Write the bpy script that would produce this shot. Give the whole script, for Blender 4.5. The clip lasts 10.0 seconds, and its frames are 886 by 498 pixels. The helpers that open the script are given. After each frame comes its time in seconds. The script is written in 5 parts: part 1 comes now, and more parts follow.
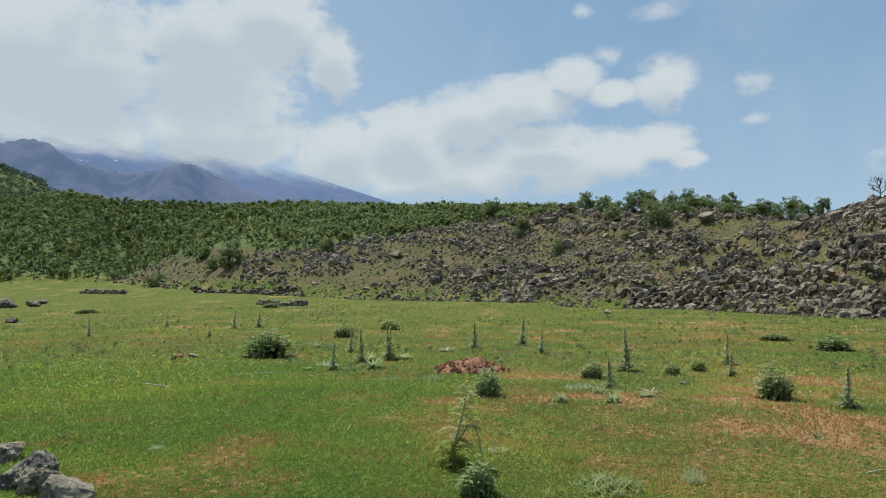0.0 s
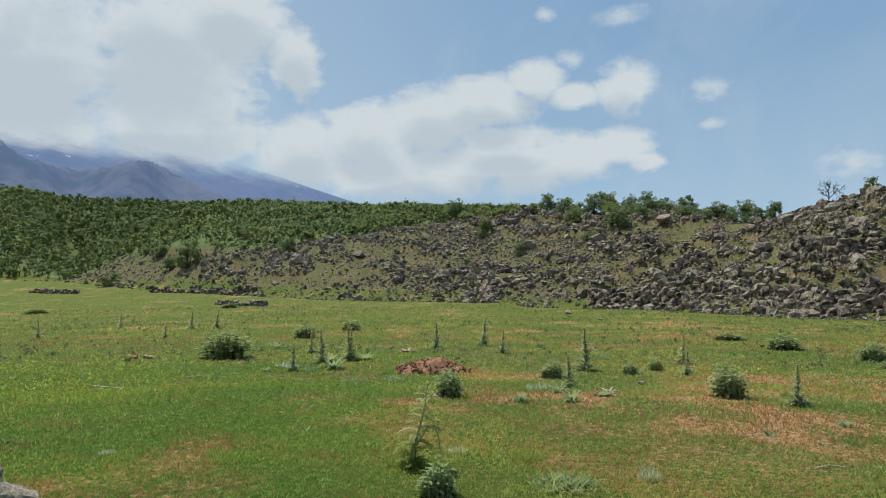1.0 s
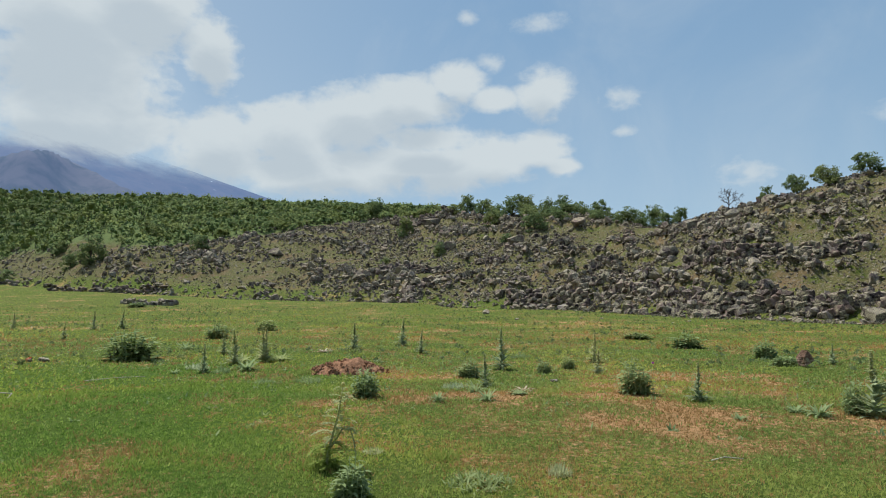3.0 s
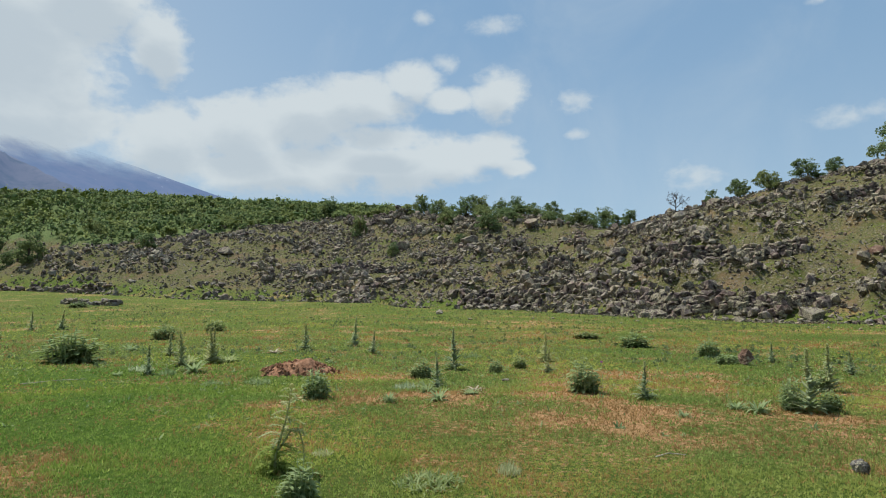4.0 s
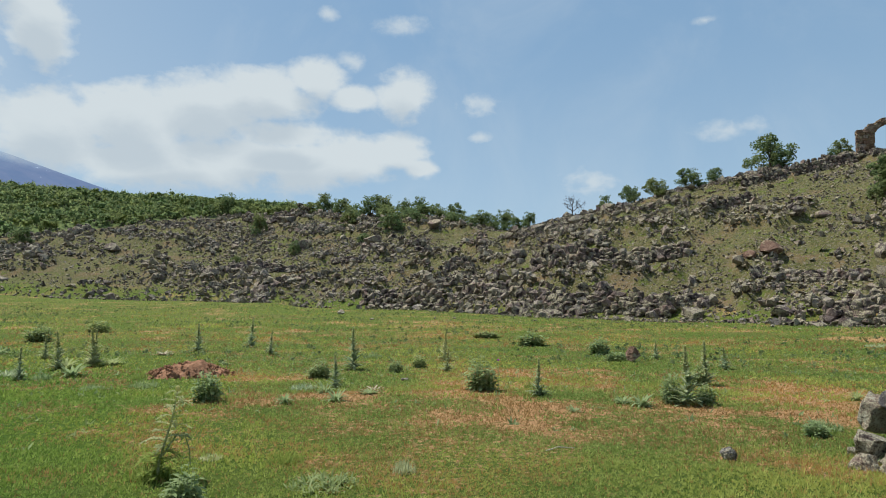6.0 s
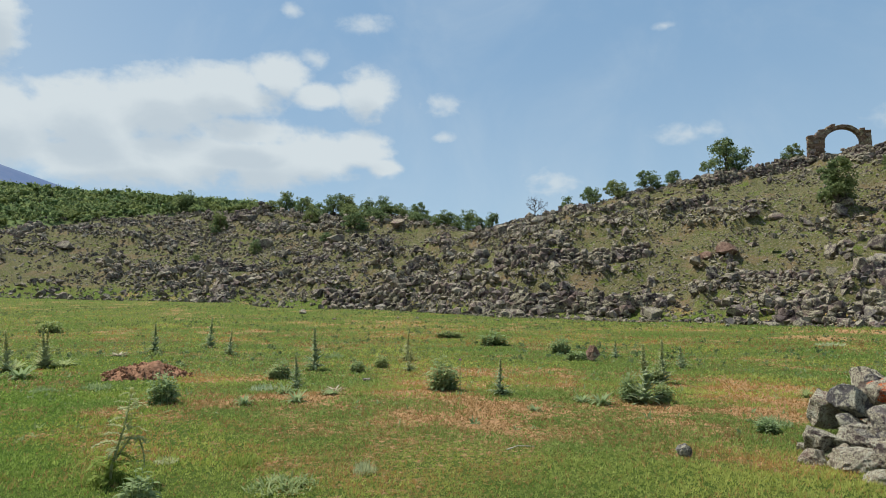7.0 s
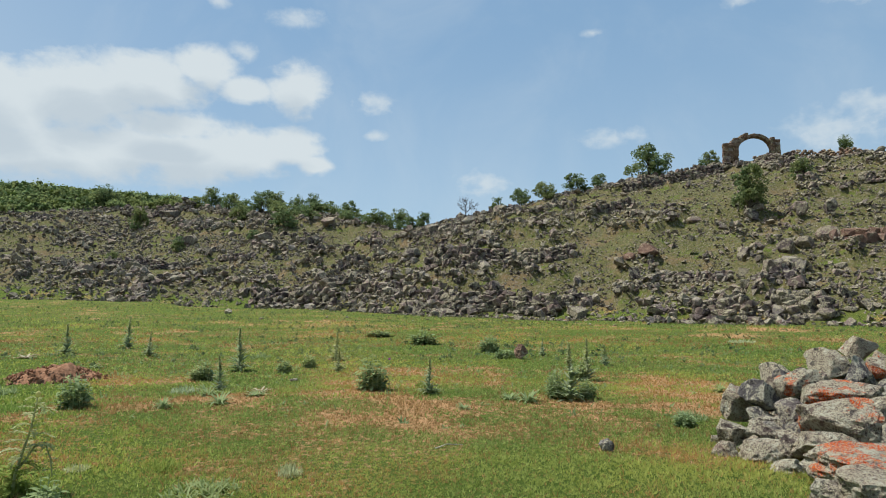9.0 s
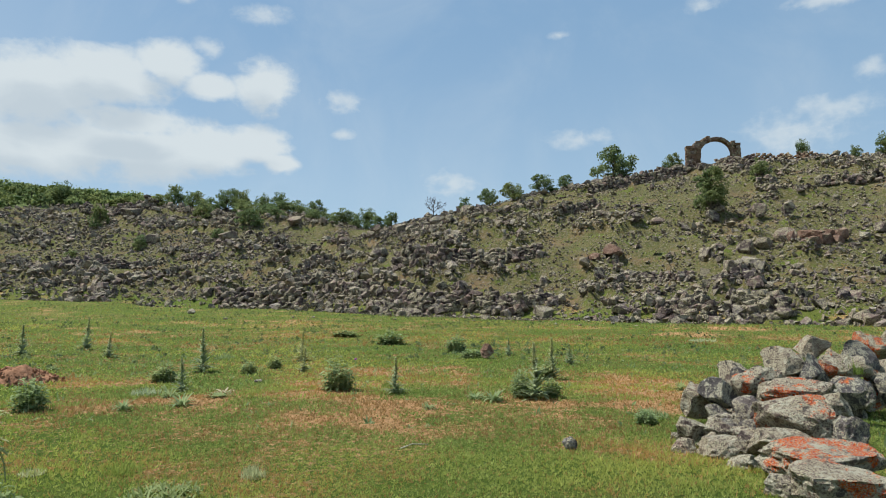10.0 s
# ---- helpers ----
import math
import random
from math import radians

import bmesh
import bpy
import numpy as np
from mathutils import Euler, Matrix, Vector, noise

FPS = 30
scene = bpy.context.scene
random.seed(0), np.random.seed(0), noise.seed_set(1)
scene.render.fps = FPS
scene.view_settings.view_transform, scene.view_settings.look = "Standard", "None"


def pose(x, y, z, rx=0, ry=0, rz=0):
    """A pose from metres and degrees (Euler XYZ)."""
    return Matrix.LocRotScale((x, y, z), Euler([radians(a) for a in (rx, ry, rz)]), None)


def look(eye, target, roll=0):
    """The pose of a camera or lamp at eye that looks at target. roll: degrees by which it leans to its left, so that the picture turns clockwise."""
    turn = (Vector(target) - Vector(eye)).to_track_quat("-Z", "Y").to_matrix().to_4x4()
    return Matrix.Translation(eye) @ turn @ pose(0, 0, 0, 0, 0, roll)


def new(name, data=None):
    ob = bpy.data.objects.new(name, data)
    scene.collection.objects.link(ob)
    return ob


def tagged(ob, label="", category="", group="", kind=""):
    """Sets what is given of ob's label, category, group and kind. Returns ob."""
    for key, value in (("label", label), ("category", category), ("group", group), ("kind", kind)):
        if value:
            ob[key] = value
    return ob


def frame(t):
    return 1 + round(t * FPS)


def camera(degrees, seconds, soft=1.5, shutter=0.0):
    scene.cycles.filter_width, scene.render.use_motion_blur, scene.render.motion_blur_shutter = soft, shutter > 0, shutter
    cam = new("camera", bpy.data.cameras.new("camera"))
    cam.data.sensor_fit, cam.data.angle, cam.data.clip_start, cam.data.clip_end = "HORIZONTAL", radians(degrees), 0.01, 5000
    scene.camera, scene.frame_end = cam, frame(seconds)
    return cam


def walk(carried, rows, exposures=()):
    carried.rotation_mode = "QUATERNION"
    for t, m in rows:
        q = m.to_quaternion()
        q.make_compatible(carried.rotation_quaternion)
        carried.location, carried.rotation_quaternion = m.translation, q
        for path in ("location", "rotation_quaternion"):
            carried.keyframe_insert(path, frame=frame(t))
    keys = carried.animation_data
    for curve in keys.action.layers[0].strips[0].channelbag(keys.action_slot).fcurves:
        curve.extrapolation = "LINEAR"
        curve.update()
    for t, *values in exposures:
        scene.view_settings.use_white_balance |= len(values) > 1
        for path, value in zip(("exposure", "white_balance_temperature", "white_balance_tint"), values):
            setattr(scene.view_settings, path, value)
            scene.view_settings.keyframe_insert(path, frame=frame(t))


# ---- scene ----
cam = camera(67.9, 10.0, soft=1.0)
PATH = [
    (0.0, pose(0.000, -0.000, 1.600, 95.350, 0.000, 0.000)),
    (0.5, pose(0.005, 0.026, 1.596, 95.363, -0.029, -1.589)),
    (1.0, pose(0.019, 0.027, 1.601, 95.373, -0.009, -3.257)),
    (1.5, pose(0.031, 0.018, 1.605, 95.361, 0.007, -4.804)),
    (2.0, pose(0.031, 0.019, 1.606, 95.355, -0.063, -6.487)),
    (2.5, pose(0.035, 0.032, 1.605, 95.364, -0.091, -8.323)),
    (4.0, pose(0.071, 0.044, 1.603, 95.384, -0.054, -14.255)),
    (4.5, pose(0.089, 0.048, 1.588, 95.398, -0.073, -16.386)),
    (5.0, pose(0.108, 0.045, 1.584, 95.394, -0.096, -18.624)),
    (5.5, pose(0.119, 0.036, 1.590, 95.395, -0.059, -20.767)),
    (7.0, pose(0.145, 0.033, 1.591, 95.373, -0.002, -25.850)),
    (7.5, pose(0.145, 0.039, 1.591, 95.349, -0.013, -27.338)),
    (8.0, pose(0.153, 0.048, 1.590, 95.315, 0.042, -28.902)),
    (8.5, pose(0.158, 0.049, 1.587, 95.314, 0.060, -30.335)),
    (9.0, pose(0.171, 0.055, 1.586, 95.312, 0.051, -31.865)),
    (9.5, pose(0.176, 0.033, 1.592, 95.288, 0.138, -33.242)),
    (10.0, pose(0.176, 0.025, 1.590, 95.287, 0.119, -34.682)),
]
walk(cam, PATH, [(0.0, 0.47), (5.0, 0.52), (10.0, 0.60)])

# ---- sky, sun ----
SUN_AZ, SUN_EL = -38.0, 64.0          # degrees clockwise from +y, and above the horizon


class Nodes:
    """Short ways to lay out a node tree."""

    def __init__(self, tree):
        self.tree = tree
        tree.nodes.clear()

    def node(self, kind, **values):
        n = self.tree.nodes.new("ShaderNode" + kind)
        for key, value in values.items():
            if key in n.inputs:
                self.put(n.inputs[key], value)
        return n

    def put(self, socket, value):
        if isinstance(value, bpy.types.NodeSocket):
            self.tree.links.new(value, socket)
        else:
            socket.default_value = value

    def math(self, op, a, b=0.0, c=0.0, clamp=False):
        n = self.tree.nodes.new("ShaderNodeMath")
        n.operation, n.use_clamp = op, clamp
        for s, v in zip(n.inputs, (a, b, c)):
            self.put(s, v)
        return n.outputs[0]

    def mix(self, f, a, b, how="MIX"):
        n = self.tree.nodes.new("ShaderNodeMix")
        n.data_type, n.blend_type = "RGBA", how
        self.put(n.inputs[0], f)
        self.put(n.inputs[6], a if isinstance(a, bpy.types.NodeSocket) else (*a, 1))
        self.put(n.inputs[7], b if isinstance(b, bpy.types.NodeSocket) else (*b, 1))
        return n.outputs[2]

    def ramp(self, f, lo, hi, a=0.0, b=1.0):
        n = self.tree.nodes.new("ShaderNodeMapRange")
        n.interpolation_type = "SMOOTHSTEP"
        for s, v in zip(n.inputs, (f, lo, hi, a, b)):
            self.put(s, v)
        return n.outputs[0]

    def noise(self, vector, scale, detail=4.0, rough=0.55, warp=0.0):
        n = self.tree.nodes.new("ShaderNodeTexNoise")
        self.put(n.inputs["Vector"], vector)
        n.inputs["Scale"].default_value, n.inputs["Detail"].default_value = scale, detail
        n.inputs["Roughness"].default_value, n.inputs["Distortion"].default_value = rough, warp
        return n.outputs[0]


world = bpy.data.worlds.new("sky")
scene.world = world
world.use_nodes = True
W = Nodes(world.node_tree)
sky = world.node_tree.nodes.new("ShaderNodeTexSky")
sky.sky_type, sky.sun_disc = "NISHITA", False
sky.sun_elevation, sky.sun_rotation = radians(SUN_EL), radians(SUN_AZ)
sky.altitude, sky.air_density, sky.dust_density, sky.ozone_density = 1200, 1.0, 0.8, 1.0
way = W.node("TexCoord").outputs["Generated"]
split = W.node("SeparateXYZ", Vector=way)
vx, vy, vz = split.outputs
az = W.math("MULTIPLY", W.math("ARCTAN2", vx, vy), 180 / math.pi)
el = W.math("MULTIPLY", W.math("ARCSINE", vz), 180 / math.pi)
# cumulus: middle azimuth and elevation, half width and half height in degrees
CLOUDS = [
    (8.5, 14.7, 6.0, 1.5),
    (-31.6, 18.3, 12.2, 8.3), (-19.7, 20.1, 8.5, 7.3), (-15.2, 24.0, 6.2, 3.8), (-9.8, 20.9, 3.0, 3.6), (-19.1, 14.4, 9.8, 4.3),
    (-30.2, 13.2, 9.0, 2.9), (-9.1, 13.3, 5.4, 3.6), (-3.2, 14.9, 5.5, 3.6), (2.3, 16.3, 5.5, 3.2), (7.3, 17.9, 5.0, 2.6),
    (11.3, 19.5, 2.9, 1.9), (19.1, 18.4, 3.0, 2.4), (14.9, 18.1, 2.6, 1.2), (0.8, 11.8, 10.9, 2.4), (8.7, 12.6, 8.3, 2.9),
    (14.5, 13.1, 5.2, 2.4), (18.4, 13.7, 3.2, 1.9), (20.6, 12.3, 1.8, 1.0), (-52, 22, 18, 11), (-75, 26, 14, 9),
]
WISPS = [
    (25.3, 17.7, 2.3, 1.0), (19.5, 24.3, 2.8, 0.9), (12.4, 24.7, 1.0, 0.7), (26.0, 15.0, 1.1, 0.5), (14.5, 21.1, 1.5, 0.8),
    (46.6, 14.4, 3.2, 1.0), (19.5, 24.2, 2.6, 1.0), (35.7, 11.0, 3.5, 1.6), (62.7, 13.5, 5.1, 1.9), (66.2, 15.0, 3.9, 1.3),
    (68.6, 17.4, 1.7, 1.0), (56.8, 23.9, 2.1, 1.0), (65.5, 22.7, 4.2, 0.7), (45.1, 22.9, 1.2, 0.4), (14.7, 21.0, 1.3, 0.7),
    (80, 17, 8, 4), (120, 25, 14, 6), (-110, 24, 20, 8), (170, 30, 20, 8),
]


def cover(rows, rise=0.0):
    total = None
    for a0, e0, ra, re in rows:
        p = W.math("POWER", W.math("MULTIPLY", W.math("SUBTRACT", az, a0), 1 / ra), 2.0)
        q = W.math("POWER", W.math("MULTIPLY", W.math("SUBTRACT", el, e0 - rise), 1 / re), 2.0)
        b = W.math("SUBTRACT", 1.0, W.math("SQRT", W.math("ADD", p, q)))
        total = b if total is None else W.math("SMOOTH_MAX", total, b, 0.1)
    return total


flat_way = W.node("Mapping", Vector=way, Scale=(1, 1, 1.7)).outputs[0]
puffs = W.noise(flat_way, 11.0, 8.0, 0.55, 0.2)
billow = W.math("SUBTRACT", 1.0, W.math("ABSOLUTE", W.math("MULTIPLY_ADD", W.noise(flat_way, 22.0, 6.0, 0.5, 0.1), 2.0, -1.0)))
curl = W.noise(way, 60.0, 6.0, 0.65, 0.3)
ragged = W.math("ADD", W.math("MULTIPLY", W.math("SUBTRACT", puffs, 0.5), 1.0), W.math("MULTIPLY", W.math("SUBTRACT", billow, 0.8), 0.5))
ragged = W.math("ADD", ragged, W.math("MULTIPLY", W.math("SUBTRACT", curl, 0.5), 0.34))
thick = W.math("ADD", cover(CLOUDS), ragged)
thin = W.math("ADD", cover(WISPS), W.math("MULTIPLY", ragged, 2.3))
mask = W.math("MAXIMUM", W.ramp(thick, -0.1, 0.52, 0, 0.95), W.ramp(thin, 0.0, 1.3, 0, 0.7))
veil = W.ramp(W.noise(way, 4.0, 6.0, 0.6, 0.6), 0.42, 0.8, 0, 0.2)
haze = W.ramp(vx, 0.35, -0.5, 0.0, 0.32)
mask = W.math("MAXIMUM", mask, W.math("MAXIMUM", veil, haze))
over = W.math("ADD", cover(CLOUDS, 2.2), W.math("MULTIPLY", W.math("SUBTRACT", W.noise(flat_way, 9.0, 6.0, 0.55, 0.3), 0.5), 1.3))
shade = W.ramp(over, 0.12, 0.72, 0, 0.85)
cloud = W.mix(shade, (5.3, 5.85, 6.1), (4.05, 4.7, 5.2))
SKY_GAIN = 0.085
clear = W.mix(W.ramp(el, 5.0, 27.0), (3.0, 4.35, 5.5), (2.0, 3.4, 5.0))
lift = W.mix(0.75, sky.outputs[0], clear)
back = W.node("Background", Color=W.mix(mask, lift, cloud), Strength=SKY_GAIN)
W.tree.links.new(back.outputs[0], W.node("OutputWorld").inputs[0])

lamp = bpy.data.lights.new("sun", "SUN")
lamp.energy, lamp.angle, lamp.color = 4.2, radians(0.6), (0.98, 0.96, 0.89)
sun = new("sun", lamp)
a, e = radians(SUN_AZ), radians(SUN_EL)
sun.matrix_world = look((0, 0, 60), Vector((0, 0, 60)) - Vector((math.sin(a) * math.cos(e), math.cos(a) * math.cos(e), math.sin(e))))


# ---- materials ----
def material(name):
    m = bpy.data.materials.new(name)
    m.use_nodes = True
    n = Nodes(m.node_tree)
    n.out = n.node("OutputMaterial")
    n.geo = n.node("NewGeometry")
    n.place = n.geo.outputs["Position"]
    n.island = n.geo.outputs["Random Per Island"]
    n.object = n.node("ObjectInfo").outputs["Random"]
    return m, n


def finish(n, color, rough=0.9, bump=None, depth=0.02, glow=None):
    s = n.node("BsdfPrincipled", Roughness=rough)
    n.put(s.inputs["Base Color"], color if isinstance(color, bpy.types.NodeSocket) else (*color, 1))
    s.inputs["Specular IOR Level"].default_value = 0.06
    if bump is not None:
        b = n.node("Bump", Height=bump, Distance=depth, Strength=1.0)
        n.tree.links.new(b.outputs[0], s.inputs["Normal"])
    n.tree.links.new(s.outputs[0], n.out.inputs[0])
    return s


def ground_material():
    m, n = material("pasture_soil")
    bare = n.node("Attribute")
    bare.attribute_name = "bare"
    slope = n.node("Attribute")
    slope.attribute_name = "slope"
    p = n.place
    fine, mid, wide = n.noise(p, 13, 7, 0.75), n.noise(p, 2.2, 6, 0.7), n.noise(p, 0.25, 4)
    grain, lump = n.noise(p, 55, 5, 0.75), n.noise(p, 5.5, 5, 0.7)
    green = n.mix(n.ramp(mid, 0.3, 0.7), (0.056, 0.098, 0.014), (0.108, 0.144, 0.028))
    green = n.mix(n.ramp(lump, 0.52, 0.7, 0, 0.7), green, (0.055, 0.095, 0.010))
    green = n.mix(n.ramp(fine, 0.52, 0.62), green, (0.17, 0.19, 0.045))
    fleck = n.noise(p, 27, 3, 0.6)
    green = n.mix(n.ramp(fleck, 0.46, 0.36, 0, 0.5), green, (0.045, 0.072, 0.012))
    green = n.mix(n.ramp(fleck, 0.62, 0.7, 0, 0.6), green, (0.25, 0.245, 0.08))
    green = n.mix(n.ramp(wide, 0.40, 0.66, 0, 0.7), green, (0.120, 0.120, 0.034))
    green = n.mix(n.ramp(grain, 0.52, 0.40, 0, 0.85), green, (0.045, 0.068, 0.012))
    deep = n.node("Attribute")
    deep.attribute_name = "lush"
    green = n.mix(n.math("MULTIPLY", deep.outputs["Fac"], 0.6), green, n.mix(n.ramp(lump, 0.4, 0.6), (0.040, 0.098, 0.011), (0.075, 0.135, 0.018)))
    soil = n.mix(n.ramp(fine, 0.3, 0.7), (0.30, 0.15, 0.068), (0.50, 0.30, 0.155))
    soil = n.mix(n.ramp(fleck, 0.54, 0.66, 0, 0.4), soil, (0.10, 0.105, 0.025))
    soil = n.mix(n.ramp(grain, 0.52, 0.64), soil, (0.12, 0.08, 0.035))
    soil = n.mix(n.ramp(n.noise(p, 8.5, 5, 0.75, 0.3), 0.48, 0.66, 0.0, 0.5), soil, n.mix(n.ramp(fleck, 0.4, 0.6), (0.075, 0.088, 0.014), (0.165, 0.148, 0.045)))
    edge = n.math("ADD", bare.outputs["Fac"], n.math("ADD", n.math("MULTIPLY", n.math("SUBTRACT", lump, 0.5), 1.5), n.math("MULTIPLY", n.math("SUBTRACT", fine, 0.5), 1.8)))
    flat = n.mix(n.ramp(edge, 0.27, 0.64), green, soil)
    turf = n.mix(n.ramp(mid, 0.35, 0.65), (0.058, 0.072, 0.017), (0.132, 0.110, 0.048))
    turf = n.mix(n.ramp(lump, 0.5, 0.62), turf, (0.035, 0.035, 0.016))
    turf = n.mix(n.ramp(fine, 0.55, 0.66), turf, (0.20, 0.17, 0.10))
    turf = n.mix(n.ramp(wide, 0.52, 0.68, 0, 0.8), turf, (0.15, 0.10, 0.055))
    turf = n.mix(n.ramp(n.noise(p, 0.6, 3), 0.56, 0.66, 0, .7), turf, (0.085, 0.115, 0.016))
    turf = n.mix(n.math("MULTIPLY", n.ramp(n.noise(p, 3.6, 4, 0.7), 0.53, 0.6), 0.85), turf, n.mix(n.ramp(fine, 0.35, 0.6), (0.05, 0.044, 0.034), (0.23, 0.20, 0.155)))
    side = n.ramp(n.math("ADD", slope.outputs["Fac"], n.math("MULTIPLY", n.math("SUBTRACT", mid, 0.5), 0.5)), 0.3, 0.7)
    wood = n.node("Attribute")
    wood.attribute_name = "wood"
    # woodland floor, its colour lightened to imitate haze between the crowns
    floor_col = n.mix(n.ramp(mid, 0.35, 0.65), (0.075, 0.11, 0.04), (0.12, 0.15, 0.055))
    turf = n.mix(wood.outputs["Fac"], turf, floor_col)
    finish(n, n.mix(side, flat, turf), 0.95, n.math("ADD", n.math("ADD", fine, n.math("MULTIPLY", lump, 1.5)), n.math("MULTIPLY", grain, 0.5)), 0.05)
    return m


def rock_material(name, dark, light, lichen=0.35, orange=0.0, size=2.2):
    m, n = material(name)
    p = n.place
    k = 1 / size
    big, mid, fine = n.noise(p, 1.1 * k, 4), n.noise(p, 4.5 * k, 5, 0.65), n.noise(p, 22 * k, 5, 0.7)
    seed = n.math("FRACT", n.math("ADD", n.island, n.object))
    base = n.mix(n.ramp(mid, 0.36, 0.64), dark, light)
    base = n.mix(n.math("MULTIPLY", seed, 0.6), base, tuple(1.35 * c for c in (light[0] * 1.08, light[1], light[2] * 0.9)))
    base = n.mix(n.ramp(seed, 0.66, 0.9, 0, 0.5), base, (0.24, 0.165, 0.14))
    base = n.mix(n.ramp(n.math("FRACT", n.math("MULTIPLY", seed, 7.3)), 0.8, 0.92, 0, 0.45), base, (0.36, 0.325, 0.29))
    base = n.mix(n.ramp(fine, 0.48, 0.36, 0, 0.6), base, tuple(0.45 * c for c in dark))
    crust = n.ramp(n.math("ADD", mid, n.math("MULTIPLY", big, 0.6)), 0.89 - lichen * 0.41, 1.0 - lichen * 0.41, 0, 0.82)
    crust = n.math("MULTIPLY", crust, n.ramp(fine, 0.42, 0.56))
    base = n.mix(crust, base, (0.34, 0.31, 0.20) if not orange else (0.50, 0.455, 0.32))
    if orange:
        base = n.mix(n.math("MULTIPLY", n.ramp(n.noise(p, 2.6 * k, 5, 0.7, 0.6), 0.5, 0.58), n.ramp(n.noise(p, 15 * k, 5, 0.75), 0.42, 0.52, 0, 0.85)), base, (0.52, 0.49, 0.38))
        base = n.mix(n.math("MULTIPLY", n.ramp(n.noise(p, 3.4 * k, 5, 0.7, 0.4), 0.58, 0.66), 0.8), base, (0.055, 0.05, 0.052))
        spot = n.math("ADD", n.noise(p, 0.55 * k, 3, 0.6, 0.4), n.math("MULTIPLY", n.noise(p, 2.4 * k, 5, 0.7, 0.5), 0.7))
        hue = n.mix(n.ramp(fine, 0.4, 0.6), (0.62, 0.05, 0.006), (0.66, 0.15, 0.015))
        base = n.mix(n.math("MULTIPLY", n.ramp(spot, 1.05 - orange * 0.235, 1.10 - orange * 0.235), n.ramp(n.noise(p, 34 * k, 5, 0.75), 0.44, 0.54)), base, hue)
    finish(n, base, 0.93, n.math("ADD", n.math("MULTIPLY", mid, 1.2), n.math("MULTIPLY", fine, 0.9)), min(0.14 * size, 0.12))
    return m


def leaf_material(name, a, b, see=0.35, rough=0.6, clump=0.0):
    m, n = material(name)
    seed = n.math("FRACT", n.math("ADD", n.island, n.math("MULTIPLY", n.object, 0.37)))
    if clump:
        seed = n.math("ADD", n.math("MULTIPLY", seed, 0.45), n.ramp(n.noise(n.place, clump, 4, 0.65), 0.36, 0.68, 0.0, 0.6), clamp=True)
    col = n.mix(seed, a, b)
    col = n.mix(n.ramp(n.noise(n.place, 0.18, 2), 0.4, 0.65, 0, 0.45), col, tuple(c * k for c, k in zip(b, (1.35, 1.1, 0.8))))
    s = finish(n, col, rough)
    t = n.node("BsdfTranslucent", Color=col)
    x = n.node("MixShader")
    x.inputs[0].default_value = see
    n.tree.links.new(s.outputs[0], x.inputs[1])
    n.tree.links.new(t.outputs[0], x.inputs[2])
    n.tree.links.new(x.outputs[0], n.out.inputs[0])
    return m


def plain_material(name, a, b, scale=8.0, rough=0.85, depth=0.01):
    m, n = material(name)
    g = n.noise(n.place, scale, 5, 0.65)
    finish(n, n.mix(n.ramp(g, 0.3, 0.7), a, b), rough, g, depth)
    return m


def mountain_material(name, dark, light, haze_glow, low, high):
    """Bare volcanic slopes, kilometres of blue haze put in as emission; the upper parts fade out for the cloud."""
    m, n = material(name)
    p = n.place
    big, fine = n.noise(p, 0.0035, 6, 0.6), n.noise(p, 0.014, 6, 0.65)
    height = n.node("SeparateXYZ", Vector=p).outputs[2]
    col = n.mix(n.ramp(n.math("ADD", big, n.math("MULTIPLY", fine, 0.5)), 0.6, 0.9), dark, light)
    snow = n.math("MULTIPLY", n.ramp(fine, 0.66, 0.7), n.ramp(height, 680, 800))
    col = n.mix(snow, col, (0.5, 0.55, 0.6))
    s = finish(n, col, 1.0)
    # blue emission stands for the haze of distance; the slopes give off no light
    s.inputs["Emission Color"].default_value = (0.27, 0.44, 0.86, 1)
    s.inputs["Emission Strength"].default_value = haze_glow
    gone = n.ramp(n.math("ADD", height, n.math("MULTIPLY", n.math("SUBTRACT", n.noise(p, 0.0022, 5, 0.6), 0.5), 420)), low, high)
    x = n.node("MixShader")
    n.put(x.inputs[0], gone)
    n.tree.links.new(s.outputs[0], x.inputs[1])
    n.tree.links.new(n.node("BsdfTransparent").outputs[0], x.inputs[2])
    n.tree.links.new(x.outputs[0], n.out.inputs[0])
    return m


M_GROUND = ground_material()
M_RUBBLE = rock_material("basalt_rubble", (0.028, 0.023, 0.026), (0.178, 0.148, 0.146), 0.42)
M_PEBBLE = rock_material("pale_weathered_stone", (0.075, 0.062, 0.055), (0.25, 0.215, 0.18), 0.45)
M_DARK = rock_material("dark_basalt", (0.028, 0.023, 0.025), (0.135, 0.110, 0.106), 0.32)
M_BLUSH = rock_material("red_tuff", (0.12, 0.075, 0.058), (0.21, 0.135, 0.105), 0.2)
M_NEAR = [
    rock_material("weathered_basalt", (0.075, 0.058, 0.055), (0.25, 0.195, 0.17), 0.5, 0.36, 0.45),
    rock_material("pale_lichened_basalt", (0.105, 0.083, 0.073), (0.32, 0.26, 0.22), 0.62, 0.3, 0.45),
    rock_material("grey_basalt", (0.06, 0.057, 0.064), (0.175, 0.165, 0.17), 0.32, 0.12, 0.45),
    rock_material("orange_lichened_basalt", (0.085, 0.065, 0.06), (0.28, 0.22, 0.19), 0.6, 0.66, 0.45),
]
M_MASONRY = rock_material("ruin_masonry", (0.085, 0.055, 0.042), (0.20, 0.135, 0.095), 0.15)
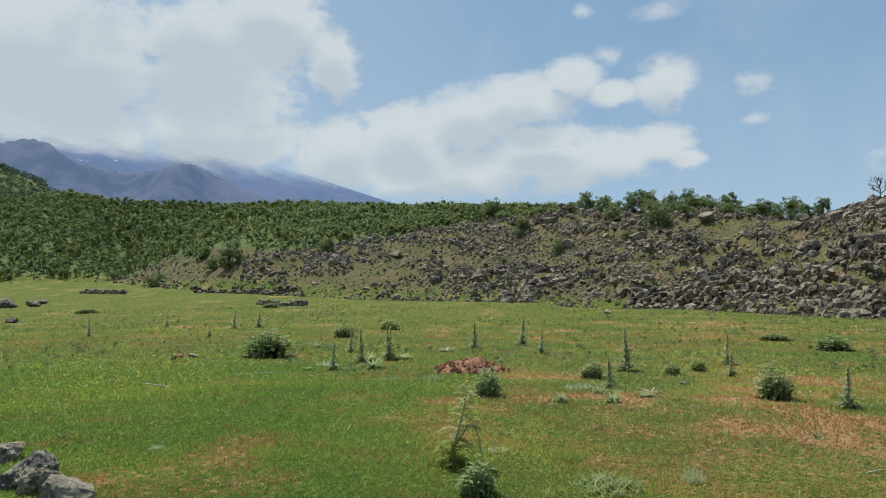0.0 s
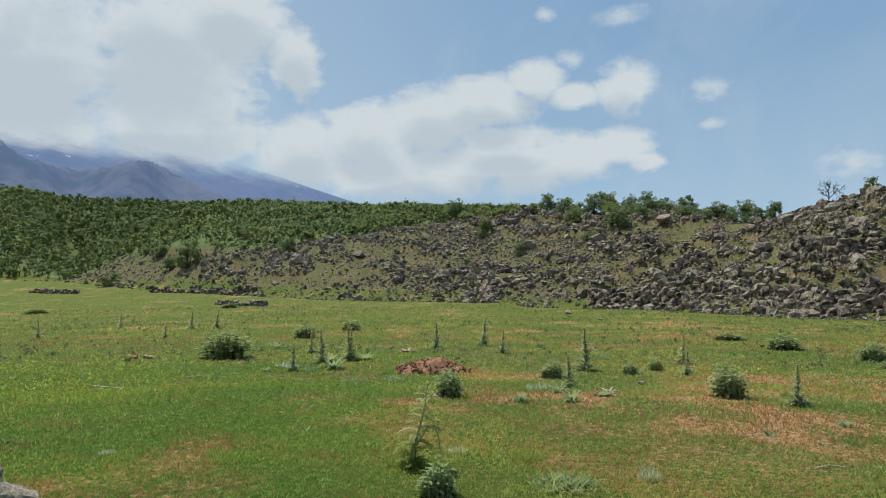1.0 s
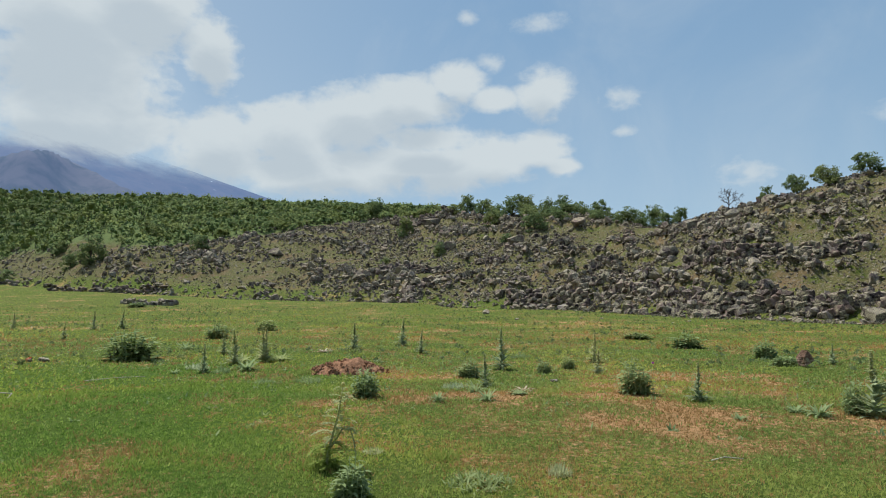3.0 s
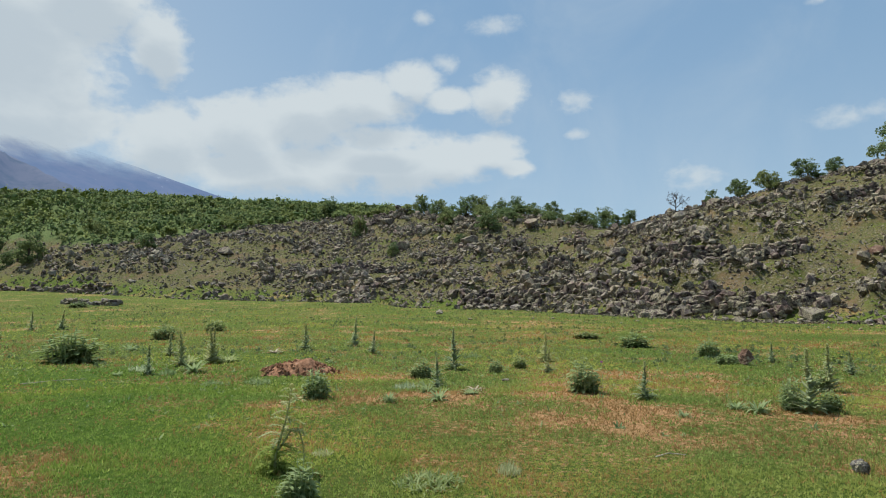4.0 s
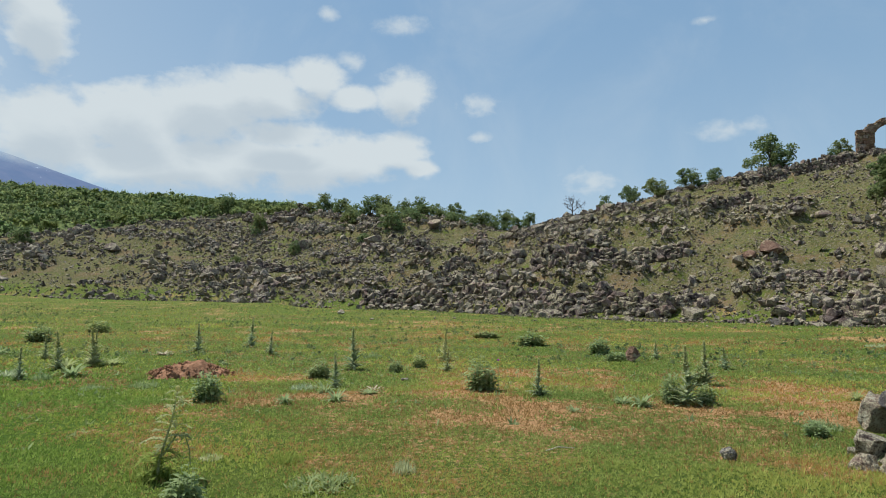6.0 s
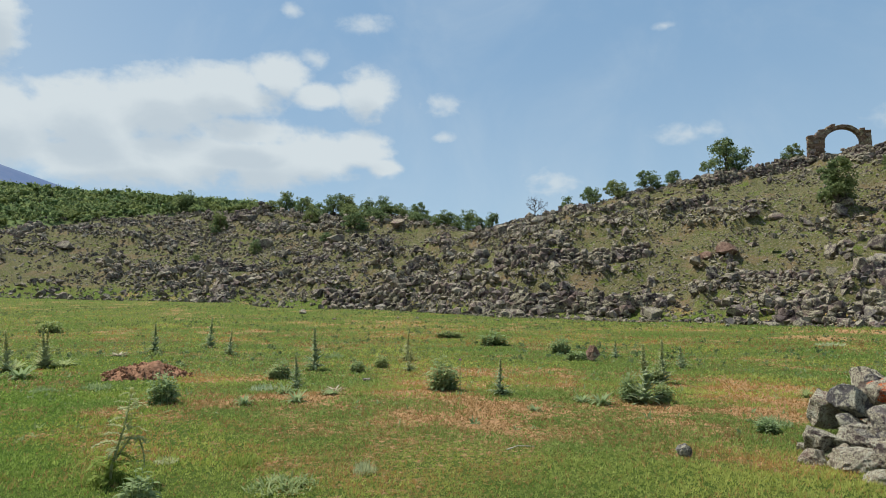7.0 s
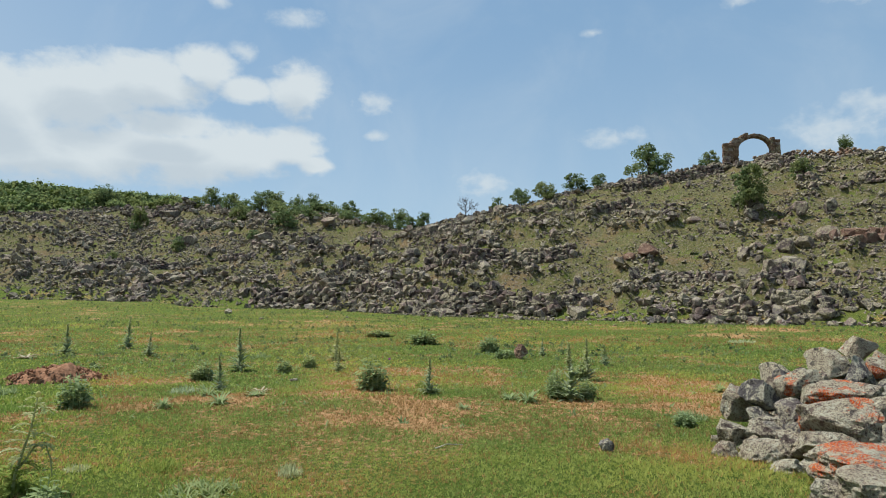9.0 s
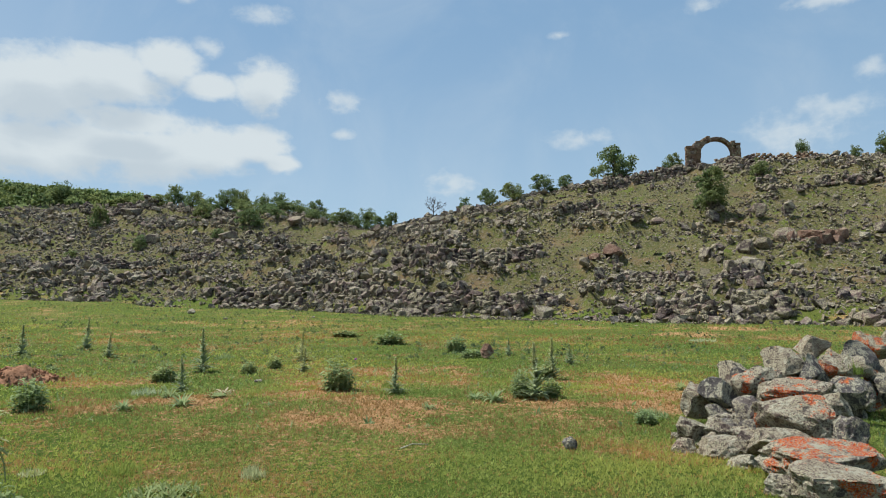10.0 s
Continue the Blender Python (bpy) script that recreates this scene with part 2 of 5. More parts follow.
# oak leaf paled in colour so that the ridge trees look hazier
M_OAK = leaf_material("oak_leaf", (0.095, 0.155, 0.068), (0.19, 0.235, 0.11), 0.55)
# leaf colour lightened and blued in place of haze over the hills
M_WOODS = leaf_material("woodland_leaf", (0.12, 0.185, 0.085), (0.19, 0.24, 0.10), 0.65)
# woodland leaf darkened and blued: the far hill's shade and haze in colour
M_FAR_SHADED = leaf_material("far_wood_leaf", (0.045, 0.075, 0.05), (0.08, 0.115, 0.07), 0.3)
M_THISTLE = leaf_material("thistle_leaf", (0.13, 0.21, 0.085), (0.33, 0.40, 0.20), 0.5)
M_SILVER = leaf_material("woolly_leaf", (0.24, 0.31, 0.175), (0.44, 0.49, 0.31), 0.6)
M_WITHER = leaf_material("withered_leaf", (0.24, 0.20, 0.13), (0.50, 0.44, 0.32), 0.3)
M_BUD = leaf_material("woolly_bud", (0.33, 0.37, 0.18), (0.52, 0.54, 0.30), 0.6)
M_FRESH = leaf_material("fresh_leaf", (0.14, 0.22, 0.05), (0.26, 0.33, 0.09), 0.45)
M_GRASS = leaf_material("grass_blade", (0.075, 0.165, 0.022), (0.48, 0.54, 0.18), 0.5, clump=15.0)
M_LUSH = leaf_material("lush_grass_blade", (0.055, 0.145, 0.018), (0.34, 0.455, 0.11), 0.5, clump=15.0)
M_STRAW = leaf_material("dry_blade", (0.20, 0.11, 0.04), (0.50, 0.34, 0.15), 0.4, clump=14.0)
M_WEED = leaf_material("dusty_weed", (0.075, 0.115, 0.05), (0.19, 0.235, 0.11), 0.4)
M_BARK = plain_material("bark", (0.05, 0.04, 0.03), (0.12, 0.10, 0.08), 12)
M_DEAD = plain_material("grey_dead_wood", (0.07, 0.066, 0.062), (0.15, 0.14, 0.13), 12)
M_STALK = plain_material("pale_stalk", (0.30, 0.36, 0.17), (0.44, 0.47, 0.26), 20)
M_EARTH = plain_material("dug_earth", (0.17, 0.085, 0.05), (0.33, 0.18, 0.11), 9, 0.95, 0.05)
M_PETAL = plain_material("purple_flower", (0.30, 0.05, 0.28), (0.45, 0.12, 0.42), 30)
M_STICK = plain_material("bleached_stick", (0.28, 0.26, 0.20), (0.40, 0.37, 0.30), 18)
# haze as emission, stronger on the farther cone, with a bluish base colour
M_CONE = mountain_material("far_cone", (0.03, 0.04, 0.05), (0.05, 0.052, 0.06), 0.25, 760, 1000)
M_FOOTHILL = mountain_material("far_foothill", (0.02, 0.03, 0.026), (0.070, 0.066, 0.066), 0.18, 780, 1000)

# ---- shape of the land: a level pasture, a rocky hillside round it, wooded hills behind ----
AZ = [-180, -60, -34, -30, -27, -23, -18, -12, -7, 1, 8, 11, 20, 26, 30, 32, 36, 40.5, 45, 50, 55, 60, 69, 90, 130, 180]
FOOT_D = [200, 260, 245, 240, 222, 168, 136, 115, 105, 98, 92, 88, 78, 72, 66, 64, 61, 59, 57, 55, 54, 53, 52, 55, 120, 200]
FOOT_E = [1, 1.8, 2.0, 2.2, 2.2, 1.8, 1.5, 1.2, .97, .83, .73, .34, .14, -.2, -.43, -.5, -.6, -.75, -.8, -1, -1.05, -1.1, -1.25, -1, .2, 1]
TOP_D = [500, 480, 440, 430, 420, 380, 330, 290, 260, 230, 190, 160, 140, 125, 112, 108, 108, 110, 113, 117, 120, 122, 125, 140, 300, 500]
TOP_E = [2, 6, 7.6, 8.7, 8.3, 8.3, 8.4, 8.7, 8.6, 8.6, 8.5, 8.45, 8.0, 7.1, 6.9, 7.7, 8.5, 9.45, 10.3, 11, 11.4, 11.5, 10.9, 8, 3, 2]
ROCK_E = [0, 0, 0, 1.8, 2.4, 4.3, 5.3, 5.3, 6.5, 7.6, 8.3, 9, 9, 9, 9, 9, 12, 12, 12, 12, 12, 12, 12, 12, 0, 0]


def speck(ix, iy, seed):
    h = (ix.astype(np.int64) * 374761393 + iy.astype(np.int64) * 668265263 + seed * 974711) & 0x7FFFFFFF
    h = ((h ^ (h >> 13)) * 1274126177) & 0x7FFFFFFF
    return ((h ^ (h >> 16)) & 0xFFFF) / 65535.0


def ripple(x, y, size, seed=0):
    """Smooth noise from -1 to 1 with the given grain in metres."""
    u, v = np.asarray(x, float) / size + 500, np.asarray(y, float) / size + 500
    i, j = np.floor(u), np.floor(v)
    a, b = u - i, v - j
    a, b = a * a * (3 - 2 * a), b * b * (3 - 2 * b)
    s = speck
    low = s(i, j, seed) * (1 - a) + s(i + 1, j, seed) * a
    high = s(i, j + 1, seed) * (1 - a) + s(i + 1, j + 1, seed) * a
    return 2 * (low * (1 - b) + high * b) - 1


def crag(az, c):
    """Long broken ledges that run across the slope: 0 on turf, 1 on a ledge."""
    k = 0.62 * ripple(az * 1.0, c * 30, 3.2, 11) + 0.5 * ripple(az * 1.0 + 40, c * 30, 1.3, 12)
    k = np.clip((k - 0.08) / 0.34, 0, 1)
    return k * k * (3 - 2 * k)


def land(x, y):
    """Height of the ground, and how far up the hillside a place is: 0 at its foot, 1 at its top."""
    x, y = np.asarray(x, float), np.asarray(y, float)
    d, az = np.hypot(x, y) + 1e-6, np.degrees(np.arctan2(x, y))
    fd, td = np.interp(az, AZ, FOOT_D), np.interp(az, AZ, TOP_D)
    fd = fd + 1.6 * ripple(x, y, 9, 3) * np.clip((az - 5) / 20, 0, 1)
    fz = 1.6 + fd * np.tan(np.radians(np.interp(az, AZ, FOOT_E)))
    tz = 1.6 + td * np.tan(np.radians(np.interp(az, AZ, TOP_E)))
    u = (d - fd) / (td - fd)
    c = np.clip(u, 0, 1)
    hill = fz + (tz - fz) * (0.25 * np.sin(c * np.pi / 2) + 0.75 * c)
    # a spur in front of the left-hand hill, with a small valley behind its crest
    sd = fd + 0.42 * (td - fd)
    sz = 1.6 + sd * np.tan(np.radians(np.interp(az, [-28, -24, -21, -18, -15, -12], [2.0, 4.3, 6.1, 7.4, 8.2, 8.5])))
    spur = np.where(c < 0.42, fz + (sz - fz) * c / 0.42, np.where(c < 0.56, sz - 7 * (c - 0.42) / 0.14, sz - 7 + (tz - sz + 7) * (c - 0.56) / 0.44))
    w = np.clip((az + 28) / 2, 0, 1) * np.clip((-12 - az) / 3, 0, 1)
    hill = hill * (1 - w) + spur * w
    steps = 0.55 * ripple(x, y, 7, 1) + 0.3 * ripple(x, y, 2.6, 2) + 0.9 * ripple(x, y, 24, 5)
    hill = hill + steps * np.clip(c * 7, 0, 1) * np.clip((1 - c) * 8, 0.25, 1)
    hill = hill + 1.0 * crag(az, c) * np.clip(c * 12, 0, 1) * np.clip((1 - c) * 8, 0.2, 1) * np.clip((az + 30) / 6, 0, 1)
    meadow = fz * np.clip(d / fd, 0, 1) ** 2 + 0.035 * ripple(x, y, 2.3, 7) + 0.05 * ripple(x, y, 6, 8) * np.clip(d / 20, 0, 1)
    back = tz - 0.02 * np.clip(d - td, 0, 1500) + 3 * ripple(x, y, 90, 9) * np.clip((d - td) / 200, 0, 1)
    far = np.interp(az, [-100, -60, -40, -34.4, -31.7, -29.5, -25], [0, 120, 150, 127, 107, 70, 0]) * np.clip((d - 650) / 300, 0, 1)
    return np.where(d < fd, meadow, np.where(d < td, hill, back + far)), u


def wooded(x, y, z, u):
    """Where the oak woodland grows."""
    d, az = np.hypot(x, y) + 1e-6, np.degrees(np.arctan2(x, y))
    rise = np.degrees(np.arctan2(z - 1.6, d))
    limit = np.interp(az, AZ, ROCK_E) - 0.25 + 0.45 * ripple(x, y, 14, 91)
    return (rise > limit) & (u > 0.012) & (az < 11) & (az > -70)


# ---- mesh helpers ----
rng = np.random.default_rng(7)


def mesh_of(name, verts, faces, mats, index=None, smooth=False):
    me = bpy.data.meshes.new(name)
    me.from_pydata(np.asarray(verts, float).tolist(), [], faces.tolist() if isinstance(faces, np.ndarray) else faces)
    for m in mats if isinstance(mats, (list, tuple)) else [mats]:
        me.materials.append(m)
    if index is not None:
        me.polygons.foreach_set("material_index", np.asarray(index, np.int32))
    if smooth:
        me.polygons.foreach_set("use_smooth", np.ones(len(me.polygons), bool))
    me.update()
    return me


def thing(name, x, y, z, label, category, group="", turn=0.0):
    ob = new(name)
    ob.empty_display_size = 0.1
    ob.matrix_basis = pose(x, y, z, 0, 0, turn)
    return tagged(ob, label, category, group)


def part(name, me, parent, m=None, label=""):
    ob = new(name, me)
    ob.parent = parent
    if m is not None:
        ob.matrix_basis = m
    return tagged(ob, label) if label else ob


def floor_at(x, y):
    return float(land(x, y)[0])


def ball(level):
    bm = bmesh.new()
    bmesh.ops.create_icosphere(bm, subdivisions=level, radius=1)
    v = np.array([q.co for q in bm.verts])
    f = np.array([[q.index for q in p.verts] for p in bm.faces])
    bm.free()
    return v, f


BALLS = {k: ball(k) for k in (1, 2, 3, 4)}


def boulder_shape(level, cuts=11, rough=0.05, round_off=0.68, sharp=0.36):
    """A block broken along flat faces: points of a ball pressed onto random planes."""
    v, f = BALLS[level]
    v = v.copy()
    for _ in range(cuts):
        n = rng.normal(size=3)
        n /= np.linalg.norm(n)
        k = np.clip(v @ n - rng.uniform(sharp, round_off), 0, None)
        v -= k[:, None] * n
    v *= 1 + rough * rng.normal(size=(len(v), 1))
    v -= (v.max(0) + v.min(0)) / 2
    v /= (v.max(0) - v.min(0)) / 2
    return v, f


def chunk(points, boxy=0.6):
    """A freshly broken angular stone: the hull of a few points on a rounded block."""
    d = rng.normal(size=(points, 3))
    d /= np.linalg.norm(d, axis=1)[:, None]
    d = np.sign(d) * np.abs(d) ** boxy * rng.uniform(0.82, 1.0, (points, 1))
    bm = bmesh.new()
    for p in d:
        bm.verts.new(p)
    out = bmesh.ops.convex_hull(bm, input=bm.verts[:])
    bmesh.ops.delete(bm, geom=[g for g in out["geom_interior"] if isinstance(g, bmesh.types.BMVert)], context="VERTS")
    bmesh.ops.recalc_face_normals(bm, faces=bm.faces[:])
    bm.verts.index_update()
    v = np.array([q.co for q in bm.verts])
    f = np.array([[q.index for q in p.verts] for p in bm.faces])
    bm.free()
    v -= (v.max(0) + v.min(0)) / 2
    v /= (v.max(0) - v.min(0)) / 2
    return v, f


def turned(count):
    """Random turns about z with a small lean."""
    a, b, c = rng.uniform(0, 2 * np.pi, count), rng.normal(0, 0.3, count), rng.normal(0, 0.3, count)
    z = np.zeros(count)
    o = z + 1
    rz = np.array([[np.cos(a), -np.sin(a), z], [np.sin(a), np.cos(a), z], [z, z, o]]).transpose(2, 0, 1)
    rx = np.array([[o, z, z], [z, np.cos(b), -np.sin(b)], [z, np.sin(b), np.cos(b)]]).transpose(2, 0, 1)
    ry = np.array([[np.cos(c), z, np.sin(c)], [z, o, z], [-np.sin(c), z, np.cos(c)]]).transpose(2, 0, 1)
    return rz @ rx @ ry


def scatter(shapes, places, sizes, pick=None):
    """Verts and faces of many turned copies of the given shapes, joined."""
    vs, fs, base = [], [], 0
    pick = rng.integers(0, len(shapes), len(places)) if pick is None else pick
    turns = turned(len(places))
    for k, (v, f) in enumerate(shapes):
        sel = np.where(pick == k)[0]
        if not len(sel):
            continue
        w = np.einsum("nij,nvj->nvi", turns[sel], v[None] * sizes[sel][:, None, :]) + places[sel][:, None, :]
        vs.append(w.reshape(-1, 3))
        fs.append((f[None] + (np.arange(len(sel)) * len(v))[:, None, None] + base).reshape(-1, f.shape[1]))
        base += len(sel) * len(v)
    return np.concatenate(vs), np.concatenate(fs)


# ---- ground: one sheet from the pasture to the horizon ----
def bare_soil(x, y):
    """Where the turf is worn down to red earth, 0 to 1."""
    spot = 0.5 * np.exp(-(((x - 7.6) / 7.0) ** 2 + ((y - 11.4) / 4.8) ** 4)) + 0.4 * np.exp(-(((x - 1) / 3.0) ** 2 + ((y - 17.5) / 3.0) ** 2))
    spot = spot + 0.22 * np.exp(-(((x - 14) / 18) ** 2 + ((y - 40) / 9.0) ** 2)) + 0.14 * np.exp(-(((x + 12) / 8) ** 2 + ((y - 45) / 9.0) ** 2))
    spot = spot + 0.25 * np.exp(-(((x - 36) / 12) ** 2 + ((y - 24) / 9.0) ** 2)) + 0.24 * np.exp(-(((x - 4.2) / 3) ** 2 + ((y - 6.5) / 3) ** 2))
    far = 0.15 * np.clip((np.hypot(x, y) - 20) / 14, 0, 1)
    far = far + 0.03 * np.clip((np.hypot(x, y) - 45) / 30, 0, 1)
    return np.clip(spot + far + 0.3 * ripple(x, y, 0.8, 21) + 0.3 * ripple(x, y, 2.4, 22) + 0.12 * ripple(x, y, 6, 23) - 0.06, 0, 1)


def lush(x, y):
    """Where the turf stays deep green, 0 to 1."""
    return np.clip((2.5 - x) / 4, 0, 1) * np.clip((24 - y) / 8, 0, 1)


def build_ground():
    turns = np.radians(np.concatenate([np.arange(-180, -46, 4), np.arange(-45, 84, 0.4), np.arange(85, 180, 4)]))
    rings = [0.6]
    while rings[-1] < 4700:
        d = rings[-1]
        rings.append(d + (0.02 * d if d < 25 else 0.75 if d < 40 else 1.1 if d < 150 else 2.5 if d < 330 else 0.05 * d) + 0.05)
    rings = np.array(rings)
    D, A = np.meshgrid(rings, turns, indexing="ij")
    x, y = D * np.sin(A), D * np.cos(A)
    z, u = land(x, y)
    n, m = D.shape
    verts = np.concatenate([np.stack([x, y, z], -1).reshape(-1, 3), [[0, 0, float(land(0.0, 0.1)[0])]]])
    i, j = np.meshgrid(np.arange(n - 1), np.arange(m), indexing="ij")
    k = (j + 1) % m
    faces = np.stack([i * m + j, i * m + k, (i + 1) * m + k, (i + 1) * m + j], -1).reshape(-1, 4)
    centre = [[n * m, (q + 1) % m, q] for q in range(m)]
    me = mesh_of("ground", verts, faces.tolist() + centre, M_GROUND, smooth=True)
    for name, values in (("bare", bare_soil(x, y)), ("lush", lush(x, y) * (D < 60)), ("slope", np.clip(u * 12, 0, 1)), ("wood", wooded(x, y, z, u).astype(float))):
        at = me.attributes.new(name, "FLOAT", "POINT")
        at.data.foreach_set("value", np.concatenate([values.ravel(), [0]]).astype(np.float32))
    tagged(new("ground", me), "green pasture with worn red earth rising to a stony hillside", "ground", kind="structure")


build_ground()


# ---- the far mountain, its head in cloud ----
def build_mountain():
    azs = np.linspace(-60, 12, 220)
    ds = np.concatenate([np.linspace(2200, 3300, 26), np.linspace(3350, 4500, 26)])
    near = np.interp(azs, [-60, -38, -34.5, -33, -31.6, -29.5, -26, -24, -22.6, -21.2, -19.5, -17, -13, -8, 12], [8, 11.6, 12.1, 12.7, 12.6, 11.2, 10.8, 11.2, 11.95, 12.0, 11.3, 10.2, 8.6, 7, 5])
    high = np.interp(azs, [-60, -42, -30, -26, -20, -15, -11, -4.7, 2, 12], [9, 13, 15.0, 15.2, 13.6, 12.3, 11.3, 9.4, 7.6, 5.5])
    D, A = np.meshgrid(ds, azs, indexing="ij")
    x, y = D * np.sin(np.radians(A)), D * np.cos(np.radians(A))
    crest = 2900 + 120 * np.sin(A * 0.9)
    rise = np.where(D < crest, near * (0.45 + 0.55 * np.clip((D - 2200) / (crest - 2200), 0, 1) ** 1.2), near - 2.6 * np.clip((D - crest) / 400, 0, 1))
    k = np.clip((D - 3300) / 1200, 0, 1)
    rise = np.where(D > 3300, (near - 2.6) * (1 - k) + high * k, rise)
    z = 1.6 + D * np.tan(np.radians(rise)) + (ripple(x, y, 260, 31) * 18 + ripple(x, y, 90, 32) * 9) * np.clip(k * (1 - k) * 4 + (D < 2850), 0, 1)
    for name, rows, mat, label in (("backdrop_foothills", slice(0, 27), M_FOOTHILL, "bare brown foothills with blue haze painted in as glow"), ("backdrop_mountain", slice(26, None), M_CONE, "volcanic mountain with blue haze painted in as glow, its summit faded into cloud")):
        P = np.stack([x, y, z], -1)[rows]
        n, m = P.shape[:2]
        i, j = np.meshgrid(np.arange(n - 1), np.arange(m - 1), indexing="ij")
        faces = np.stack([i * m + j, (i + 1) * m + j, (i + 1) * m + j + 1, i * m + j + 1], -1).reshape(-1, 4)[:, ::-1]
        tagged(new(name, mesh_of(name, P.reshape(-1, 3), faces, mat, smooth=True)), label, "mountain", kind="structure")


build_mountain()


# ---- rubble strewn over the hillside ----
SMALL = [chunk(int(k)) for k in rng.integers(11, 16, 28)]


def build_rubble():
    def field(az0, az1, count, big, want, seed, flat=0.75):
        az = np.radians(rng.uniform(az0, az1, count * 6))
        fd, td = np.interp(np.degrees(az), AZ, FOOT_D), np.interp(np.degrees(az), AZ, TOP_D)
        d = np.sqrt(rng.uniform((fd - 2.5) ** 2, (td * 1.02) ** 2))
        x, y = d * np.sin(az), d * np.cos(az)
        z, u = land(x, y)
        rise = np.degrees(np.arctan2(z - 1.6, d))
        limit = np.interp(np.degrees(az), AZ, ROCK_E)
        ledge = crag(np.degrees(az), np.clip(u, 0, 1))
        p = want(np.degrees(az), u) - 0.16 + 0.55 * ledge + 0.75 * ripple(x, y, 4, seed) + 0.45 * ripple(x, y, 13, seed + 1)
        p = np.where(rise < np.maximum(limit, 2.6 if az0 < -30 else 0) + 0.35 * ripple(x, y, 12, seed + 2), p, 0)
        keep = np.where(rng.uniform(size=len(p)) < p)[0][:count]
        s = big * np.exp(rng.normal(-0.62, 0.62, len(keep))) * (0.72 + 0.42 * ledge[keep] + 0.3 * ripple(x[keep], y[keep], 11, seed + 3))
        s = np.clip(s, 0.12, 1.15)
        size = s[:, None] * np.stack([rng.uniform(0.8, 1.3, len(s)), rng.uniform(0.7, 1.1, len(s)), rng.uniform(0.55, 1.15, len(s)) * flat / 0.75], -1) * 0.5
        at = np.stack([x[keep], y[keep], z[keep] + size[:, 2] * rng.uniform(0.2, 1.0, len(s))], -1)
        return at, size

    slopes = [
        (field(7, 33.5, 27000, 0.47, lambda a, u: 0.84 - 0.25 * np.clip(u - 0.7, 0, 1), 41), "dense grey basalt rubble tumbled over the hillside"),
        (field(33, 80, 23000, 0.44, lambda a, u: 0.56 + 0.75 * np.exp(-np.clip(u, 0, 1) / 0.08) + 0.32 * np.exp(-((u - 0.97) / 0.05) ** 2) + 0.45 * np.clip((40 - a) / 7, 0, 1), 51), "loose basalt stones on a grassy slope"),
        (field(-29, 8, 20000, 0.52, lambda a, u: 0.92 + 0.4 * np.exp(-np.clip(u, 0, 1) / 0.05) + 0.2 * np.clip((a + 5) / 12, 0, 1), 61), "scattered basalt stones on the far spur"),
        (field(-36, -22, 240, 0.9, lambda a, u: 0.9 * (u < 0.03), 71), "stones along the foot of the wooded hill"),
    ]
    for (at, size), label in slopes:
        small = size[:, 0] < max(0.38 if at[:, 0].min() > 0 else 0.46, np.quantile(size[:, 0], 0.15))
        v, f = scatter(SMALL, at[~small], size[~small])
        w, g = scatter(TINY, at[small], size[small])
        tagged(new("hillside_rubble", mesh_of("hillside_rubble", np.concatenate([v, w]), np.concatenate([f, g + len(v)]), M_RUBBLE)), label, "rubble", kind="stuff")
    # pebbles and small stones between them
    (at, size), (at2, size2) = field(-24, 34, 6000, 0.36, lambda a, u: 0.75 + 0 * u, 81), field(33, 78, 21000, 0.34, lambda a, u: 0.8 + 0 * u, 85)
    v, f = scatter([chunk(6) for _ in range(12)], np.concatenate([at, at2]), np.concatenate([size, size2]) * 0.8)
    tagged(new("hillside_pebbles", mesh_of("hillside_pebbles", v, f, M_PEBBLE)), "small grey stones in the hillside turf", "stones", kind="stuff")


def ico_faces():
    g = (1 + 5 ** 0.5) / 2
    v = np.array([(-1, g, 0), (1, g, 0), (-1, -g, 0), (1, -g, 0), (0, -1, g), (0, 1, g), (0, -1, -g), (0, 1, -g), (g, 0, -1), (g, 0, 1), (-g, 0, -1), (-g, 0, 1)]) / np.hypot(1, g)
    f = [(a, b, c) for a in range(12) for b in range(a + 1, 12) for c in range(b + 1, 12)
         if max(np.linalg.norm(v[a] - v[b]), np.linalg.norm(v[b] - v[c]), np.linalg.norm(v[a] - v[c])) < 1.06]
    f = [q if np.dot(np.cross(v[q[1]] - v[q[0]], v[q[2]] - v[q[0]]), v[q[0]]) > 0 else (q[0], q[2], q[1]) for q in f]
    return v, np.array(f)


PEBBLE, ICOSA = ico_faces()
BALLS[0] = (PEBBLE, ICOSA)
TINY = [chunk(int(k)) for k in rng.integers(6, 9, 20)]


build_rubble()

# ---- larger boulders on the slope ----
BLOCKS = [mesh_of("boulder", *boulder_shape(3, 15, 0.006, 0.74, 0.46), M_RUBBLE) for _ in range(6)]
REDS = [mesh_of("boulder", *boulder_shape(3, 15, 0.006, 0.74, 0.46), M_BLUSH) for _ in range(3)]


def boulder(x, y, high, wide, label="lichened grey basalt boulder half sunk in the slope", red=False, sink=0.25):
    me = (REDS if red else BLOCKS)[int(rng.integers(0, 3 if red else 6))]
    ob = tagged(new("boulder", me), label, "boulder", "boulders on the hillside")
    ob.matrix_basis = pose(x, y, floor_at(x, y) + high * (0.5 - sink), rng.uniform(-8, 8), rng.uniform(-8, 8), rng.uniform(0, 360)) @ Matrix.Diagonal((wide * 0.42, wide * 0.36, high * 0.54, 1))


